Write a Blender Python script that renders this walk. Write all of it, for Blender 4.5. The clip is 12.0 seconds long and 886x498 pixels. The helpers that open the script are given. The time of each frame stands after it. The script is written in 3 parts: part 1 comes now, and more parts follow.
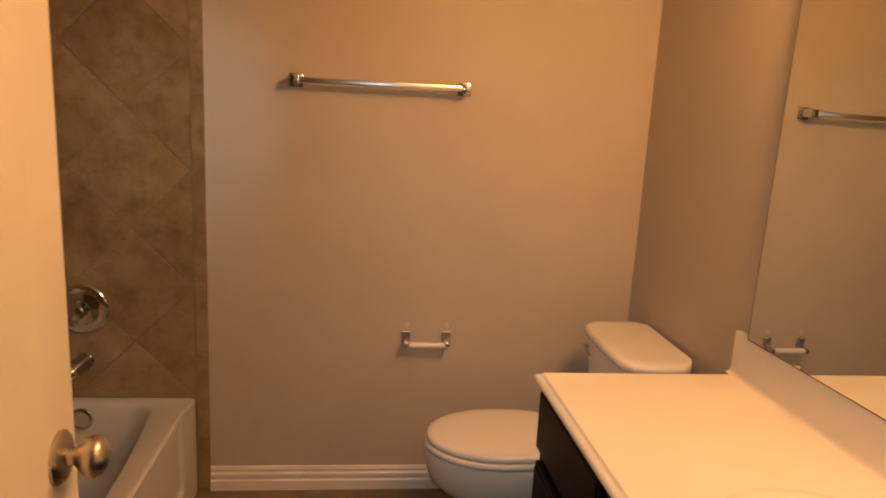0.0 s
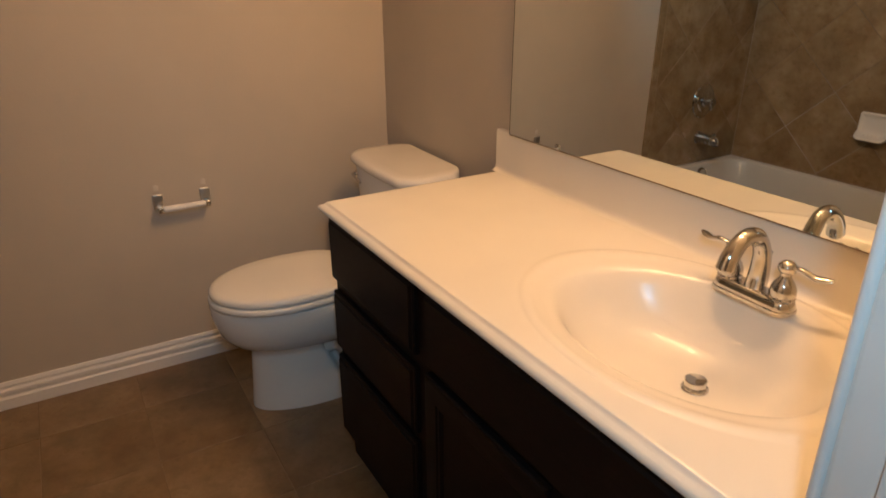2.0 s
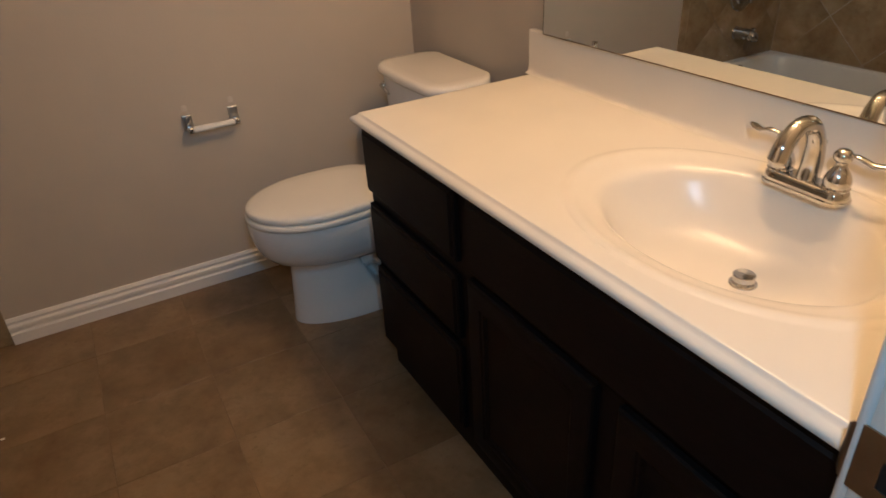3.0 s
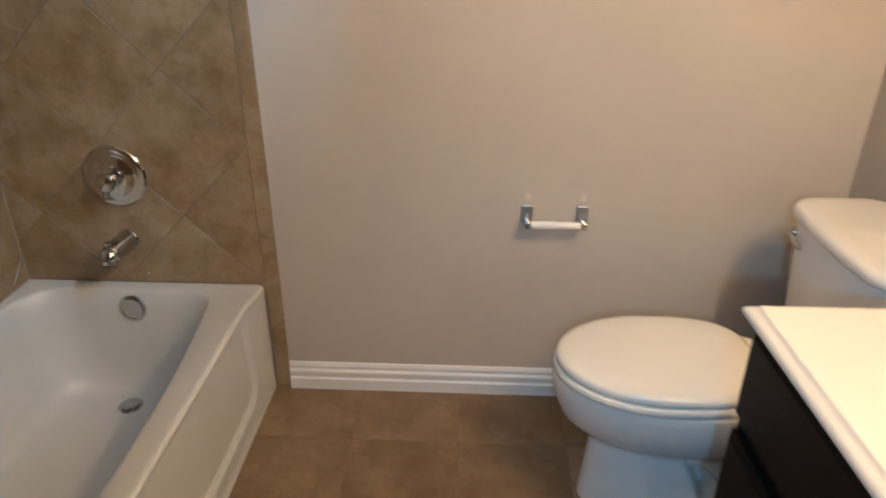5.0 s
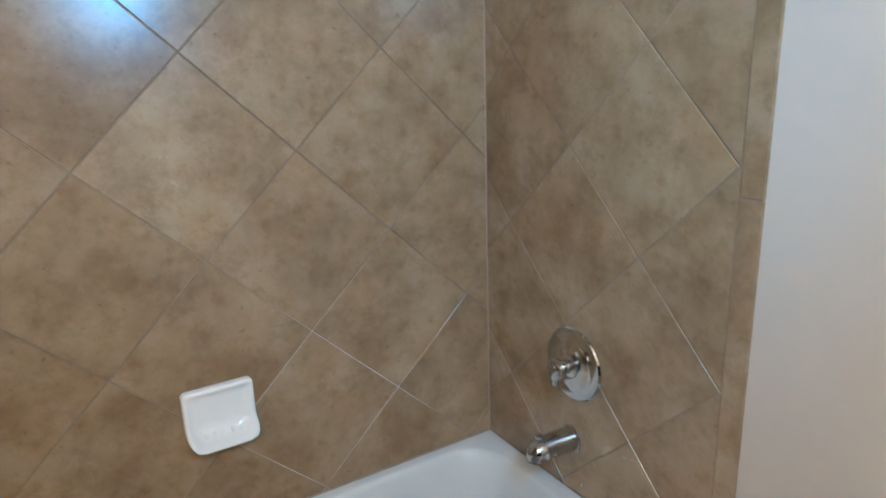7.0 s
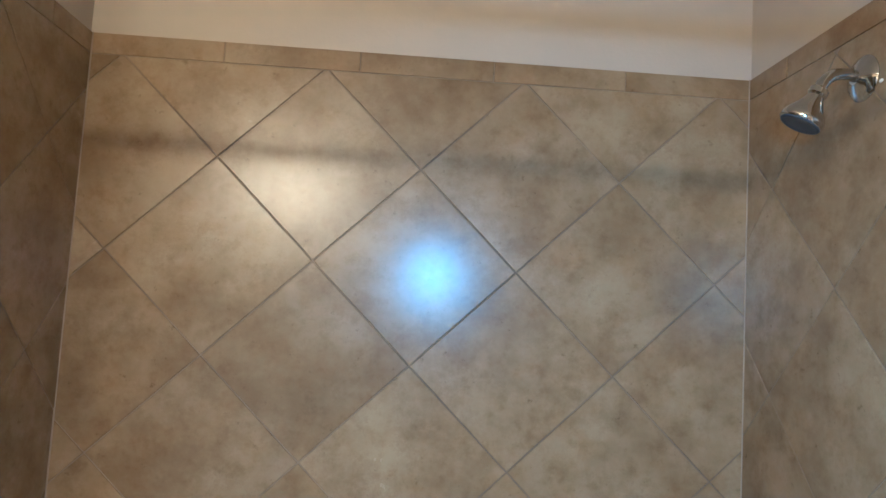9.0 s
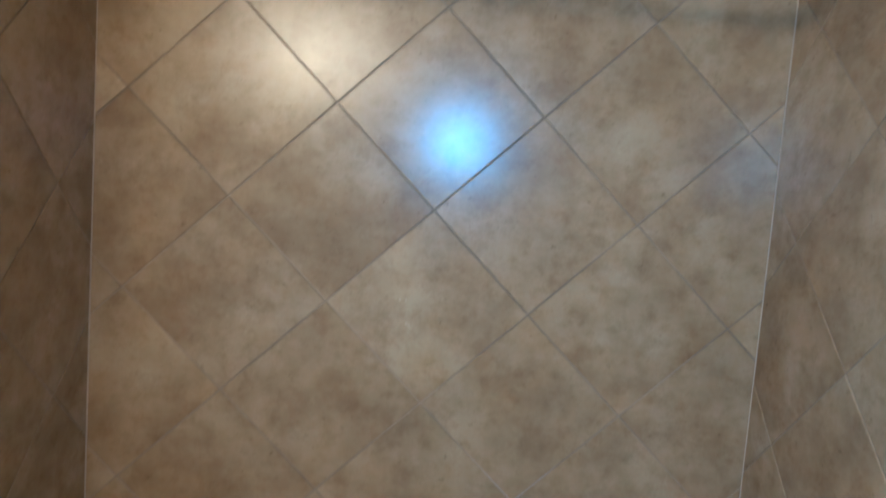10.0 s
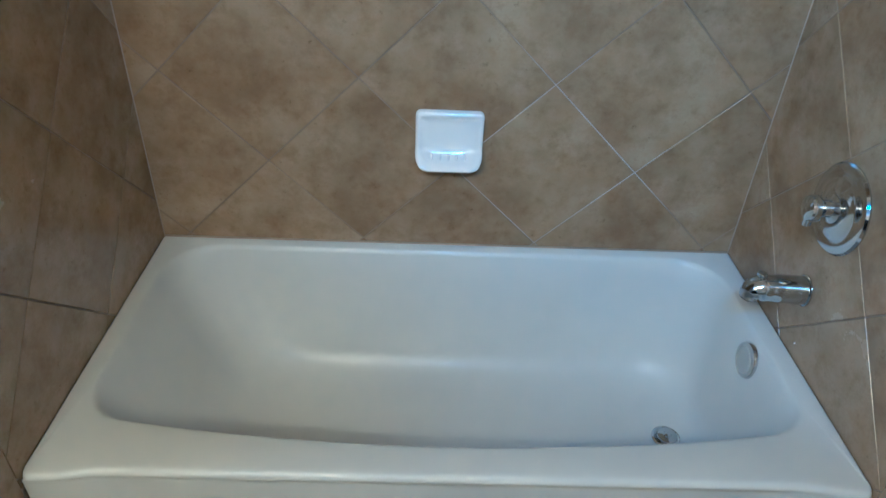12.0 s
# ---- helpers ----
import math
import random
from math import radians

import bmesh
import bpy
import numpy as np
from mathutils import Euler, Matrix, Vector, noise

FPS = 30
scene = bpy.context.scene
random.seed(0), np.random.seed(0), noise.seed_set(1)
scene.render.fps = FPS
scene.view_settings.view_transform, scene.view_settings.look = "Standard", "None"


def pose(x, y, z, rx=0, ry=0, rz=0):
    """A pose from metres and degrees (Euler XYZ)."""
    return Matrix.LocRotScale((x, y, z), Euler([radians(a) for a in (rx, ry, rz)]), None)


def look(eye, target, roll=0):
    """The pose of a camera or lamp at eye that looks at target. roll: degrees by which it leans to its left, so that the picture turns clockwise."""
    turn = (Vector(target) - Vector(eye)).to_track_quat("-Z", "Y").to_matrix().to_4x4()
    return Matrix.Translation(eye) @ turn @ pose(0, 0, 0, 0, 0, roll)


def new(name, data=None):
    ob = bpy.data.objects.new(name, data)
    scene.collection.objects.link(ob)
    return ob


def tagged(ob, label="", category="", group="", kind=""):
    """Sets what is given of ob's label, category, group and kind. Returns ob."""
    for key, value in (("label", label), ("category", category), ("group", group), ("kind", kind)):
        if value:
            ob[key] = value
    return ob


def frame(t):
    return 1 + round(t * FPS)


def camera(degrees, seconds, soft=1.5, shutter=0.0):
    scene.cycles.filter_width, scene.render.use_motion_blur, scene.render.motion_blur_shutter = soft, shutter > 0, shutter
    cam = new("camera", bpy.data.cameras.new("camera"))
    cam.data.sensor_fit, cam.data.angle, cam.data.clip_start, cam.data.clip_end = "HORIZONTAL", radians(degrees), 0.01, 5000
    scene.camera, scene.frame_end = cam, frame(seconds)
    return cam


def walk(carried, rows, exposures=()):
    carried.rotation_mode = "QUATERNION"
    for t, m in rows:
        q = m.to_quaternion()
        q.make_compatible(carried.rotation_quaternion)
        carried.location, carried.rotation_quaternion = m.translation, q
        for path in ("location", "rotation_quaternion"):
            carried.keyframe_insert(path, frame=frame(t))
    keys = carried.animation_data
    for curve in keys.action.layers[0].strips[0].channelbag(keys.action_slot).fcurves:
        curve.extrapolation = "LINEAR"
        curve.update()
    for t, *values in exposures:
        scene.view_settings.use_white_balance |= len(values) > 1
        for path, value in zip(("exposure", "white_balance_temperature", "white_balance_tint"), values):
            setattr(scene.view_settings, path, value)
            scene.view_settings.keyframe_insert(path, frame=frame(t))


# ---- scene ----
cam = camera(66.5, 12.0, soft=1.5, shutter=0.3)
PATH = [
    (0, (1.393, -1.029, 1.526), (1.617, 0.918, 1.128), 3.0),
    (0.5, (1.432, -1.002, 1.518), (1.836, 0.898, 1.045), 1.7),
    (1, (1.427, -0.974, 1.497), (2.038, 0.838, 0.913), 0.4),
    (1.5, (1.333, -0.946, 1.474), (2.136, 0.748, 0.777), 0.0),
    (2, (1.303, -0.948, 1.427), (2.218, 0.647, 0.64), -0.4),
    (2.5, (1.284, -0.941, 1.407), (2.142, 0.591, 0.45), -3.5),
    (2.7, (1.272, -0.942, 1.397), (2.112, 0.573, 0.396), -3.8),
    (4.3, (1.319, -0.674, 1.434), (1.63, 1.08, 0.525), 0.2),
    (4.5, (1.325, -0.6, 1.425), (1.582, 1.162, 0.514), 0.0),
    (5, (1.391, -0.317, 1.426), (1.313, 1.475, 0.542), 0.2),
    (5.5, (1.424, -0.142, 1.449), (0.898, 1.614, 0.65), -1.4),
    (5.6, (1.469, -0.159, 1.469), (0.791, 1.556, 0.694), -1.2),
    (6, (1.577, 0.09, 1.442), (0.431, 1.601, 0.807), -2.2),
    (6.5, (1.51, 0.255, 1.464), (0.064, 1.499, 0.861), -3.4),
    (6.7, (1.464, 0.328, 1.468), (-0.047, 1.49, 0.863), -2.9),
    (8.3, (1.504, 0.758, 1.49), (-0.489, 0.903, 1.425), 2.8),
    (8.5, (1.505, 0.737, 1.559), (-0.49, 0.883, 1.594), 3.4),
    (9, (1.501, 0.742, 1.634), (-0.49, 0.83, 1.798), 3.3),
    (9.5, (1.49, 0.76, 1.584), (-0.506, 0.797, 1.704), 3.7),
    (10, (1.492, 0.749, 1.548), (-0.499, 0.783, 1.366), 4.2),
    (10.1, (1.492, 0.735, 1.545), (-0.489, 0.763, 1.269), 4.9),
    (10.3, (1.486, 0.707, 1.527), (-0.464, 0.783, 1.091), 3.9),
    (10.5, (1.478, 0.728, 1.493), (-0.436, 0.776, 0.916), 3.7),
    (11, (1.456, 0.706, 1.464), (-0.349, 0.77, 0.604), 2.2),
    (11.5, (1.475, 0.699, 1.415), (-0.234, 0.748, 0.376), 2.9),
    (12, (1.488, 0.686, 1.399), (-0.159, 0.739, 0.265), 2.8),
]
EXPOSURES = [(0.0, -0.54, 6850, 22), (1.0, -0.38, 6400, 17), (2.0, -0.66, 5250, 11), (2.7, -0.71, 4780, 8), (4.5, 0.03, 4200, 2), (5.5, 0.35, 3980, -2),
             (6.5, 0.56, 3560, -5), (8.5, 0.70, 3480, -4), (9.5, 0.47, 3400, -5), (10.5, 0.74, 3320, -4), (11.0, 0.74, 3240, -5), (12.0, 0.60, 3040, -8)]
walk(cam, [(t, look(eye, target, roll)) for t, eye, target, roll in PATH], EXPOSURES)
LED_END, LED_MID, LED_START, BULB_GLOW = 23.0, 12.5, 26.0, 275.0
ROD_X, ROD_Z, STRIKE_Z, KNOB_Z = 0.75, 2.038, 0.834, 1.043

# ---- light ----
world = bpy.data.worlds.new("world")
world.use_nodes = True
scene.world = world
world.node_tree.nodes["Background"].inputs[0].default_value = (0.9, 0.95, 1.0, 1)
world.node_tree.nodes["Background"].inputs[1].default_value = 0.02


def lamp(name, kind, energy, colour, place, size):
    data = bpy.data.lights.new(name, kind)
    data.energy, data.color, data.shadow_soft_size = energy, colour, size
    ob = new(name, data)
    ob.location = place
    return ob


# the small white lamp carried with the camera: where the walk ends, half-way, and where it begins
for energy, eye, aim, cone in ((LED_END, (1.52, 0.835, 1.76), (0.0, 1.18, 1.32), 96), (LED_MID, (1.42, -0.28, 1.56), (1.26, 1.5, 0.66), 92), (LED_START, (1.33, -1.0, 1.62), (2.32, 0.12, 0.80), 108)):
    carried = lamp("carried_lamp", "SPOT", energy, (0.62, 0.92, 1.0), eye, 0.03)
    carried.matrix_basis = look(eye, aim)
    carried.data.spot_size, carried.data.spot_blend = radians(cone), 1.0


# ---- materials ----
def nodes_of(name):
    m = bpy.data.materials.new(name)
    m.use_nodes = True
    nt = m.node_tree
    return m, nt, nt.nodes["Principled BSDF"]


def noise_node(nt, vec, scale, detail=4.0, rough=0.55, dist=0.0):
    n = nt.nodes.new("ShaderNodeTexNoise")
    n.inputs["Scale"].default_value, n.inputs["Detail"].default_value = scale, detail
    n.inputs["Roughness"].default_value, n.inputs["Distortion"].default_value = rough, dist
    nt.links.new(vec, n.inputs["Vector"])
    return n.outputs["Fac"]


def ramp_node(nt, fac, stops):
    r = nt.nodes.new("ShaderNodeValToRGB")
    while len(r.color_ramp.elements) < len(stops):
        r.color_ramp.elements.new(0.5)
    for e, (p, c) in zip(r.color_ramp.elements, stops):
        e.position, e.color = p, (*c, 1)
    nt.links.new(fac, r.inputs["Fac"])
    return r.outputs["Color"]


def mix_node(nt, fac, a, b, blend="MIX"):
    m = nt.nodes.new("ShaderNodeMix")
    m.data_type, m.blend_type = "RGBA", blend
    for sock, v in ((m.inputs[0], fac), (m.inputs[6], a), (m.inputs[7], b)):
        if isinstance(v, (int, float)):
            sock.default_value = v
        elif isinstance(v, tuple):
            sock.default_value = (*v, 1)
        else:
            nt.links.new(v, sock)
    return m.outputs[2]


def bump_node(nt, bsdf, height, strength, distance):
    b = nt.nodes.new("ShaderNodeBump")
    b.inputs["Strength"].default_value, b.inputs["Distance"].default_value = strength, distance
    nt.links.new(height, b.inputs["Height"])
    nt.links.new(b.outputs["Normal"], bsdf.inputs["Normal"])


def range_node(nt, fac, lo, hi):
    r = nt.nodes.new("ShaderNodeMapRange")
    r.inputs["To Min"].default_value, r.inputs["To Max"].default_value = lo, hi
    nt.links.new(fac, r.inputs["Value"])
    return r.outputs["Result"]


def position(nt):
    return nt.nodes.new("ShaderNodeNewGeometry").outputs["Position"]


def own_position(nt, spread=40.0):
    """Object coordinates, shifted by the object's own random number."""
    c = nt.nodes.new("ShaderNodeTexCoord").outputs["Object"]
    r = nt.nodes.new("ShaderNodeObjectInfo").outputs["Random"]
    k = nt.nodes.new("ShaderNodeMath")
    k.operation, k.inputs[1].default_value = "MULTIPLY", spread
    nt.links.new(r, k.inputs[0])
    a = nt.nodes.new("ShaderNodeVectorMath")
    nt.links.new(c, a.inputs[0])
    nt.links.new(k.outputs[0], a.inputs[1])
    return a.outputs[0], r


def plain(name, colour, rough, metal=0.0, vary=0.06, scale=6.0, grain=120.0, bump=0.1, depth=0.001, coat=0.0):
    """A surface with slow blotches, fine grain, uneven gloss and a little relief."""
    m, nt, b = nodes_of(name)
    p = position(nt)
    slow, fine = noise_node(nt, p, scale, 3), noise_node(nt, p, grain, 2)
    lo, hi = tuple(c * (1 - vary) for c in colour), tuple(min(1, c * (1 + vary)) for c in colour)
    nt.links.new(ramp_node(nt, slow, [(0.3, lo), (0.7, hi)]), b.inputs["Base Color"])
    nt.links.new(range_node(nt, slow, rough * 0.85, min(1, rough * 1.15)), b.inputs["Roughness"])
    b.inputs["Metallic"].default_value = metal
    b.inputs["Coat Weight"].default_value = coat
    b.inputs["Coat Roughness"].default_value = 0.08
    if bump:
        bump_node(nt, b, fine, bump, depth)
    return m


def wall_paint():
    m, nt, b = nodes_of("wall_paint")
    p = position(nt)
    slow, peel = noise_node(nt, p, 2.5, 3), noise_node(nt, p, 95, 3, 0.6)
    nt.links.new(ramp_node(nt, slow, [(0.3, (0.488, 0.432, 0.350)), (0.7, (0.528, 0.468, 0.380))]), b.inputs["Base Color"])
    b.inputs["Roughness"].default_value = 0.55
    b.inputs["Specular IOR Level"].default_value = 0.35
    bump_node(nt, b, peel, 0.22, 0.002)
    return m


def ceramic_tile(name, dark, mid, light, rough):
    """Stone-look ceramic: clouds, warm and grey patches, dark flecks; each tile its own cut of the pattern."""
    m, nt, b = nodes_of(name)
    p, r = own_position(nt)
    cloud, patch, fleck = noise_node(nt, p, 5, 6, 0.62), noise_node(nt, p, 9, 8, 0.72), noise_node(nt, p, 42, 4, 0.7)
    base = ramp_node(nt, cloud, [(0.32, dark), (0.5, mid), (0.68, light)])
    ochre = ramp_node(nt, noise_node(nt, p, 6, 5, 0.66), [(0.44, (1, 1, 1)), (0.74, (1.0, 0.90, 0.74))])
    base = mix_node(nt, 0.8, base, ochre, "MULTIPLY")
    grey = ramp_node(nt, patch, [(0.48, (0, 0, 0)), (0.72, (1, 1, 1))])
    col = mix_node(nt, 0.8, base, mix_node(nt, grey, base, tuple(c * f for c, f in zip(mid, (0.68, 0.62, 0.56)))))
    rust = ramp_node(nt, noise_node(nt, p, 13, 6, 0.7), [(0.52, (1, 1, 1)), (0.70, (0.88, 0.78, 0.68))])
    col = mix_node(nt, 0.55, col, rust, "MULTIPLY")
    mottle = ramp_node(nt, noise_node(nt, p, 24, 5, 0.72), [(0.52, (1, 1, 1)), (0.70, (0.72, 0.71, 0.70))])
    col = mix_node(nt, 0.55, col, mottle, "MULTIPLY")
    spots = ramp_node(nt, fleck, [(0.26, (0.55, 0.52, 0.47)), (0.36, (1, 1, 1))])
    col = mix_node(nt, 0.7, col, spots, "MULTIPLY")
    shade = ramp_node(nt, r, [(0.0, (0.90, 0.885, 0.87)), (1.0, (1.05, 1.05, 1.05))])
    nt.links.new(mix_node(nt, 1.0, col, shade, "MULTIPLY"), b.inputs["Base Color"])
    nt.links.new(range_node(nt, cloud, rough * 0.85, rough * 1.2), b.inputs["Roughness"])
    bump_node(nt, b, noise_node(nt, p, 22, 3, 0.55), 0.09, 0.002)
    return m


def tile_grout():
    """Brown sanded grout, uneven in tone, with a chalky bloom over one low patch of the wall."""
    m, nt, b = nodes_of("grout")
    p = position(nt)
    slow, fine = noise_node(nt, p, 2.6, 4), noise_node(nt, p, 300, 2)
    base = ramp_node(nt, slow, [(0.40, (0.175, 0.132, 0.084)), (0.58, (0.265, 0.200, 0.118))])
    away = nt.nodes.new("ShaderNodeVectorMath")
    away.operation, away.inputs[1].default_value = "DISTANCE", (0.0, 1.04, 0.62)
    nt.links.new(p, away.inputs[0])
    edge = nt.nodes.new("ShaderNodeMath")
    edge.operation = "MULTIPLY_ADD"
    edge.inputs[1].default_value = 0.35
    nt.links.new(noise_node(nt, p, 6, 3), edge.inputs[0])
    nt.links.new(away.outputs["Value"], edge.inputs[2])
    bloom = ramp_node(nt, edge.outputs[0], [(0.30, (0.85, 0.85, 0.85)), (0.50, (0.0, 0.0, 0.0))])
    nt.links.new(mix_node(nt, bloom, base, (0.50, 0.455, 0.40)), b.inputs["Base Color"])
    b.inputs["Roughness"].default_value = 0.85
    bump_node(nt, b, fine, 0.3, 0.001)
    return m


def dark_wood():
    m, nt, b = nodes_of("espresso_wood")
    p = position(nt)
    mp = nt.nodes.new("ShaderNodeMapping")
    mp.inputs["Scale"].default_value = (14, 2.0, 14)
    nt.links.new(p, mp.inputs["Vector"])
    grain = noise_node(nt, mp.outputs[0], 7, 5, 0.6, 0.8)
    nt.links.new(ramp_node(nt, grain, [(0.3, (0.0034, 0.0021, 0.0018)), (0.7, (0.008, 0.0048, 0.0038))]), b.inputs["Base Color"])
    nt.links.new(range_node(nt, noise_node(nt, p, 5), 0.45, 0.6), b.inputs["Roughness"])
    b.inputs["Specular IOR Level"].default_value = 0.16
    bump_node(nt, b, grain, 0.1, 0.001)
    return m


def glow(name, colour, strength):
    m, nt, b = nodes_of(name)
    b.inputs["Base Color"].default_value = (0.9, 0.88, 0.84, 1)
    b.inputs["Emission Color"].default_value = (*colour, 1)
    b.inputs["Emission Strength"].default_value = strength
    return m


def silvered():
    m, nt, b = nodes_of("mirror_glass")
    b.inputs["Base Color"].default_value = (0.80, 0.83, 0.80, 1)
    b.inputs["Metallic"].default_value = 1
    b.inputs["Roughness"].default_value = 0.012
    return m


PAINT = wall_paint()
CEILING = plain("ceiling_paint", (0.72, 0.69, 0.64), 0.8, bump=0.3, depth=0.003, grain=60)
TRIM = plain("white_trim", (0.80, 0.77, 0.72), 0.35, vary=0.03, bump=0.05)
TILE = ceramic_tile("wall_tile", (0.216, 0.153, 0.076), (0.284, 0.212, 0.113), (0.352, 0.277, 0.164), 0.25)
FLOORTILE = ceramic_tile("floor_tile", (0.150, 0.102, 0.050), (0.208, 0.148, 0.076), (0.27, 0.20, 0.112), 0.38)
GROUT = tile_grout()
FLOORGROUT = plain("floor_grout", (0.19, 0.138, 0.078), 0.9, vary=0.2, scale=5, bump=0.3)
CAULK = plain("caulk", (0.31, 0.245, 0.165), 0.5, vary=0.08, scale=20)
ENAMEL = plain("white_enamel", (0.60, 0.60, 0.57), 0.34, vary=0.03, scale=4, bump=0.03, coat=0.05)
CHINA = plain("white_china", (0.80, 0.775, 0.725), 0.10, vary=0.02, scale=5, bump=0.0, coat=0.5)
SEAT = plain("seat_plastic", (0.80, 0.77, 0.70), 0.2, vary=0.02, scale=5, bump=0.02)
MARBLE = plain("cultured_marble", (0.82, 0.768, 0.665), 0.25, vary=0.03, scale=3, bump=0.02, coat=0.12)
CHROME = plain("chrome", (0.58, 0.585, 0.59), 0.09, 1.0, vary=0.03, scale=12, bump=0.0)
BRUSHED = plain("brushed_chrome", (0.66, 0.655, 0.64), 0.3, 1.0, vary=0.04, scale=30, bump=0.02)
NICKEL = plain("satin_nickel", (0.56, 0.52, 0.46), 0.28, 1.0, vary=0.05, scale=20, bump=0.03)
BRONZE = plain("worn_strike_metal", (0.30, 0.25, 0.19), 0.4, 1.0, vary=0.12, scale=25, bump=0.05)
WOOD = dark_wood()
# near-black: the mirror's dark edge, and shade painted into the openings
DARK = plain("hollow_shade_and_edge", (0.012, 0.009, 0.008), 0.7)
ROLLER = plain("roller_plastic", (0.82, 0.80, 0.76), 0.3, vary=0.02)
NOZZLE = plain("grey_rubber", (0.05, 0.06, 0.075), 0.5, vary=0.1, scale=60)
MIRROR = silvered()
BULB = glow("bulb_glass", (1.0, 0.51, 0.175), BULB_GLOW)


# ---- mesh helpers ----
def link_mesh(name, bm, material, parent=None, label="", smooth=True, angle=35):
    bmesh.ops.recalc_face_normals(bm, faces=bm.faces)
    me = bpy.data.meshes.new(name)
    bm.to_mesh(me)
    bm.free()
    me.materials.append(material)
    if smooth:
        for p in me.polygons:
            p.use_smooth = True
        me.set_sharp_from_angle(angle=radians(angle))
    ob = new(name, me)
    ob.parent = parent
    if label:
        ob["label"] = label
    return ob


def part(name, bm, material, parent, label="", smooth=True, angle=35):
    return link_mesh(name, bm, material, parent, label, smooth, angle)


def thing(name, label, category, group="", m=None):
    ob = new(name)
    ob.empty_display_size = 0.05
    if m is not None:
        ob.matrix_basis = m
    return tagged(ob, label, category, group)


def box(x0, x1, y0, y1, z0, z1, bevel=0.0, segments=2, bm=None):
    bm = bm or bmesh.new()
    made = bmesh.ops.create_cube(bm, size=1, matrix=Matrix.LocRotScale(((x0 + x1) / 2, (y0 + y1) / 2, (z0 + z1) / 2), None, (x1 - x0, y1 - y0, z1 - z0)))
    if bevel:
        edges = {e for v in made["verts"] for e in v.link_edges}
        bmesh.ops.bevel(bm, geom=list(edges), offset=bevel, segments=segments, affect="EDGES", profile=0.5)
    return bm


def loft(rings, cap_start=True, cap_end=True, closed=True, bm=None):
    """Joins rings of equally many points, each to the next."""
    bm = bm or bmesh.new()
    rows = [[bm.verts.new(p) for p in ring] for ring in rings]
    n = len(rows[0])
    for a, b in zip(rows, rows[1:]):
        for i in range(n if closed else n - 1):
            j = (i + 1) % n
            bm.faces.new((a[i], a[j], b[j], b[i]))
    if cap_start:
        bm.faces.new(rows[0])
    if cap_end:
        bm.faces.new(rows[-1])
    return bm


def circle(c, axis, r, n=24):
    """A ring of n points of radius r round c, square to axis."""
    axis = Vector(axis).normalized()
    u = axis.orthogonal().normalized()
    w = axis.cross(u)
    return [Vector(c) + u * (r * math.cos(2 * math.pi * i / n)) + w * (r * math.sin(2 * math.pi * i / n)) for i in range(n)]


def lathe(base, axis, profile, n=28, bm=None):
    """Turns a profile of (distance along the axis, radius)."""
    axis = Vector(axis).normalized()
    return loft([circle(Vector(base) + axis * d, axis, max(r, 1e-4), n) for d, r in profile], bm=bm)


def tube(points, radii, n=14, bm=None, flat=1.0):
    """A tube through points, with a radius at each; flat squeezes it upright."""
    pts = [Vector(p) for p in points]
    rings, u = [], None
    for i, p in enumerate(pts):
        d = (pts[min(i + 1, len(pts) - 1)] - pts[max(i - 1, 0)]).normalized()
        u = (u - d * u.dot(d)).normalized() if u is not None else d.cross(Vector((0, 0, 1)) if abs(d.z) < 0.9 else Vector((0, 1, 0))).normalized()
        w = d.cross(u)
        r = radii[i] if isinstance(radii, (list, tuple)) else radii
        rings.append([p + u * (r * math.cos(2 * math.pi * k / n)) + w * (r * flat * math.sin(2 * math.pi * k / n)) for k in range(n)])
    return loft(rings, bm=bm)


def smooth_path(points, steps=6):
    """Catmull-Rom through the points."""
    p = [Vector(q) for q in points]
    p = [p[0] * 2 - p[1], *p, p[-1] * 2 - p[-2]]
    out = []
    for i in range(1, len(p) - 2):
        for s in range(steps):
            t = s / steps
            out.append(0.5 * (2 * p[i] + (p[i + 1] - p[i - 1]) * t + (2 * p[i - 1] - 5 * p[i] + 4 * p[i + 1] - p[i + 2]) * t * t + (3 * p[i] - p[i - 1] - 3 * p[i + 1] + p[i + 2]) * t ** 3))
    return [*out, p[-2]]


def round_rect(x0, x1, y0, y1, z, r, n=8, side=6, bow=0.0, front=None):
    """A ring: a rectangle with round corners, its x1 side bowed outwards by bow, with a radius of its own."""
    pts = []
    q = r if front is None else front
    for cx, cy, a0, r in ((x1 - q, y1 - q, 0, q), (x0 + r, y1 - r, 90, r), (x0 + r, y0 + r, 180, r), (x1 - q, y0 + q, 270, q)):
        for k in range(n + 1):
            a = radians(a0 + 90 * k / n)
            pts.append(Vector((cx + r * math.cos(a), cy + r * math.sin(a), z)))
    out = []
    for i, p in enumerate(pts):
        q = pts[(i + 1) % len(pts)]
        out.append(p)
        if i % (n + 1) == n:
            out += [p.lerp(q, k / side) for k in range(1, side)]
    ym, hy = (y0 + y1) / 2, (y1 - y0) / 2
    for p in out:
        if p.x > (x0 + x1) / 2:
            p.x += bow * max(0, 1 - ((p.y - ym) / hy) ** 2)
    return out


def egg(front, back, cy, half, z, n=48, square=2.3):
    """A toilet outline: round in front, squarer behind. front lies at the lower x."""
    mid = front + (back - front) * 0.52
    pts = []
    for k in range(n):
        a = 2 * math.pi * k / n
        c, s = math.cos(a), math.sin(a)
        e = 2.0 if c < 0 else square * 1.35
        f = (abs(c) ** e + abs(s) ** e) ** (-1 / e)
        pts.append(Vector((mid + (c * f * (back - mid) if c > 0 else c * f * (mid - front)), cy + s * f * half, z)))
    return pts


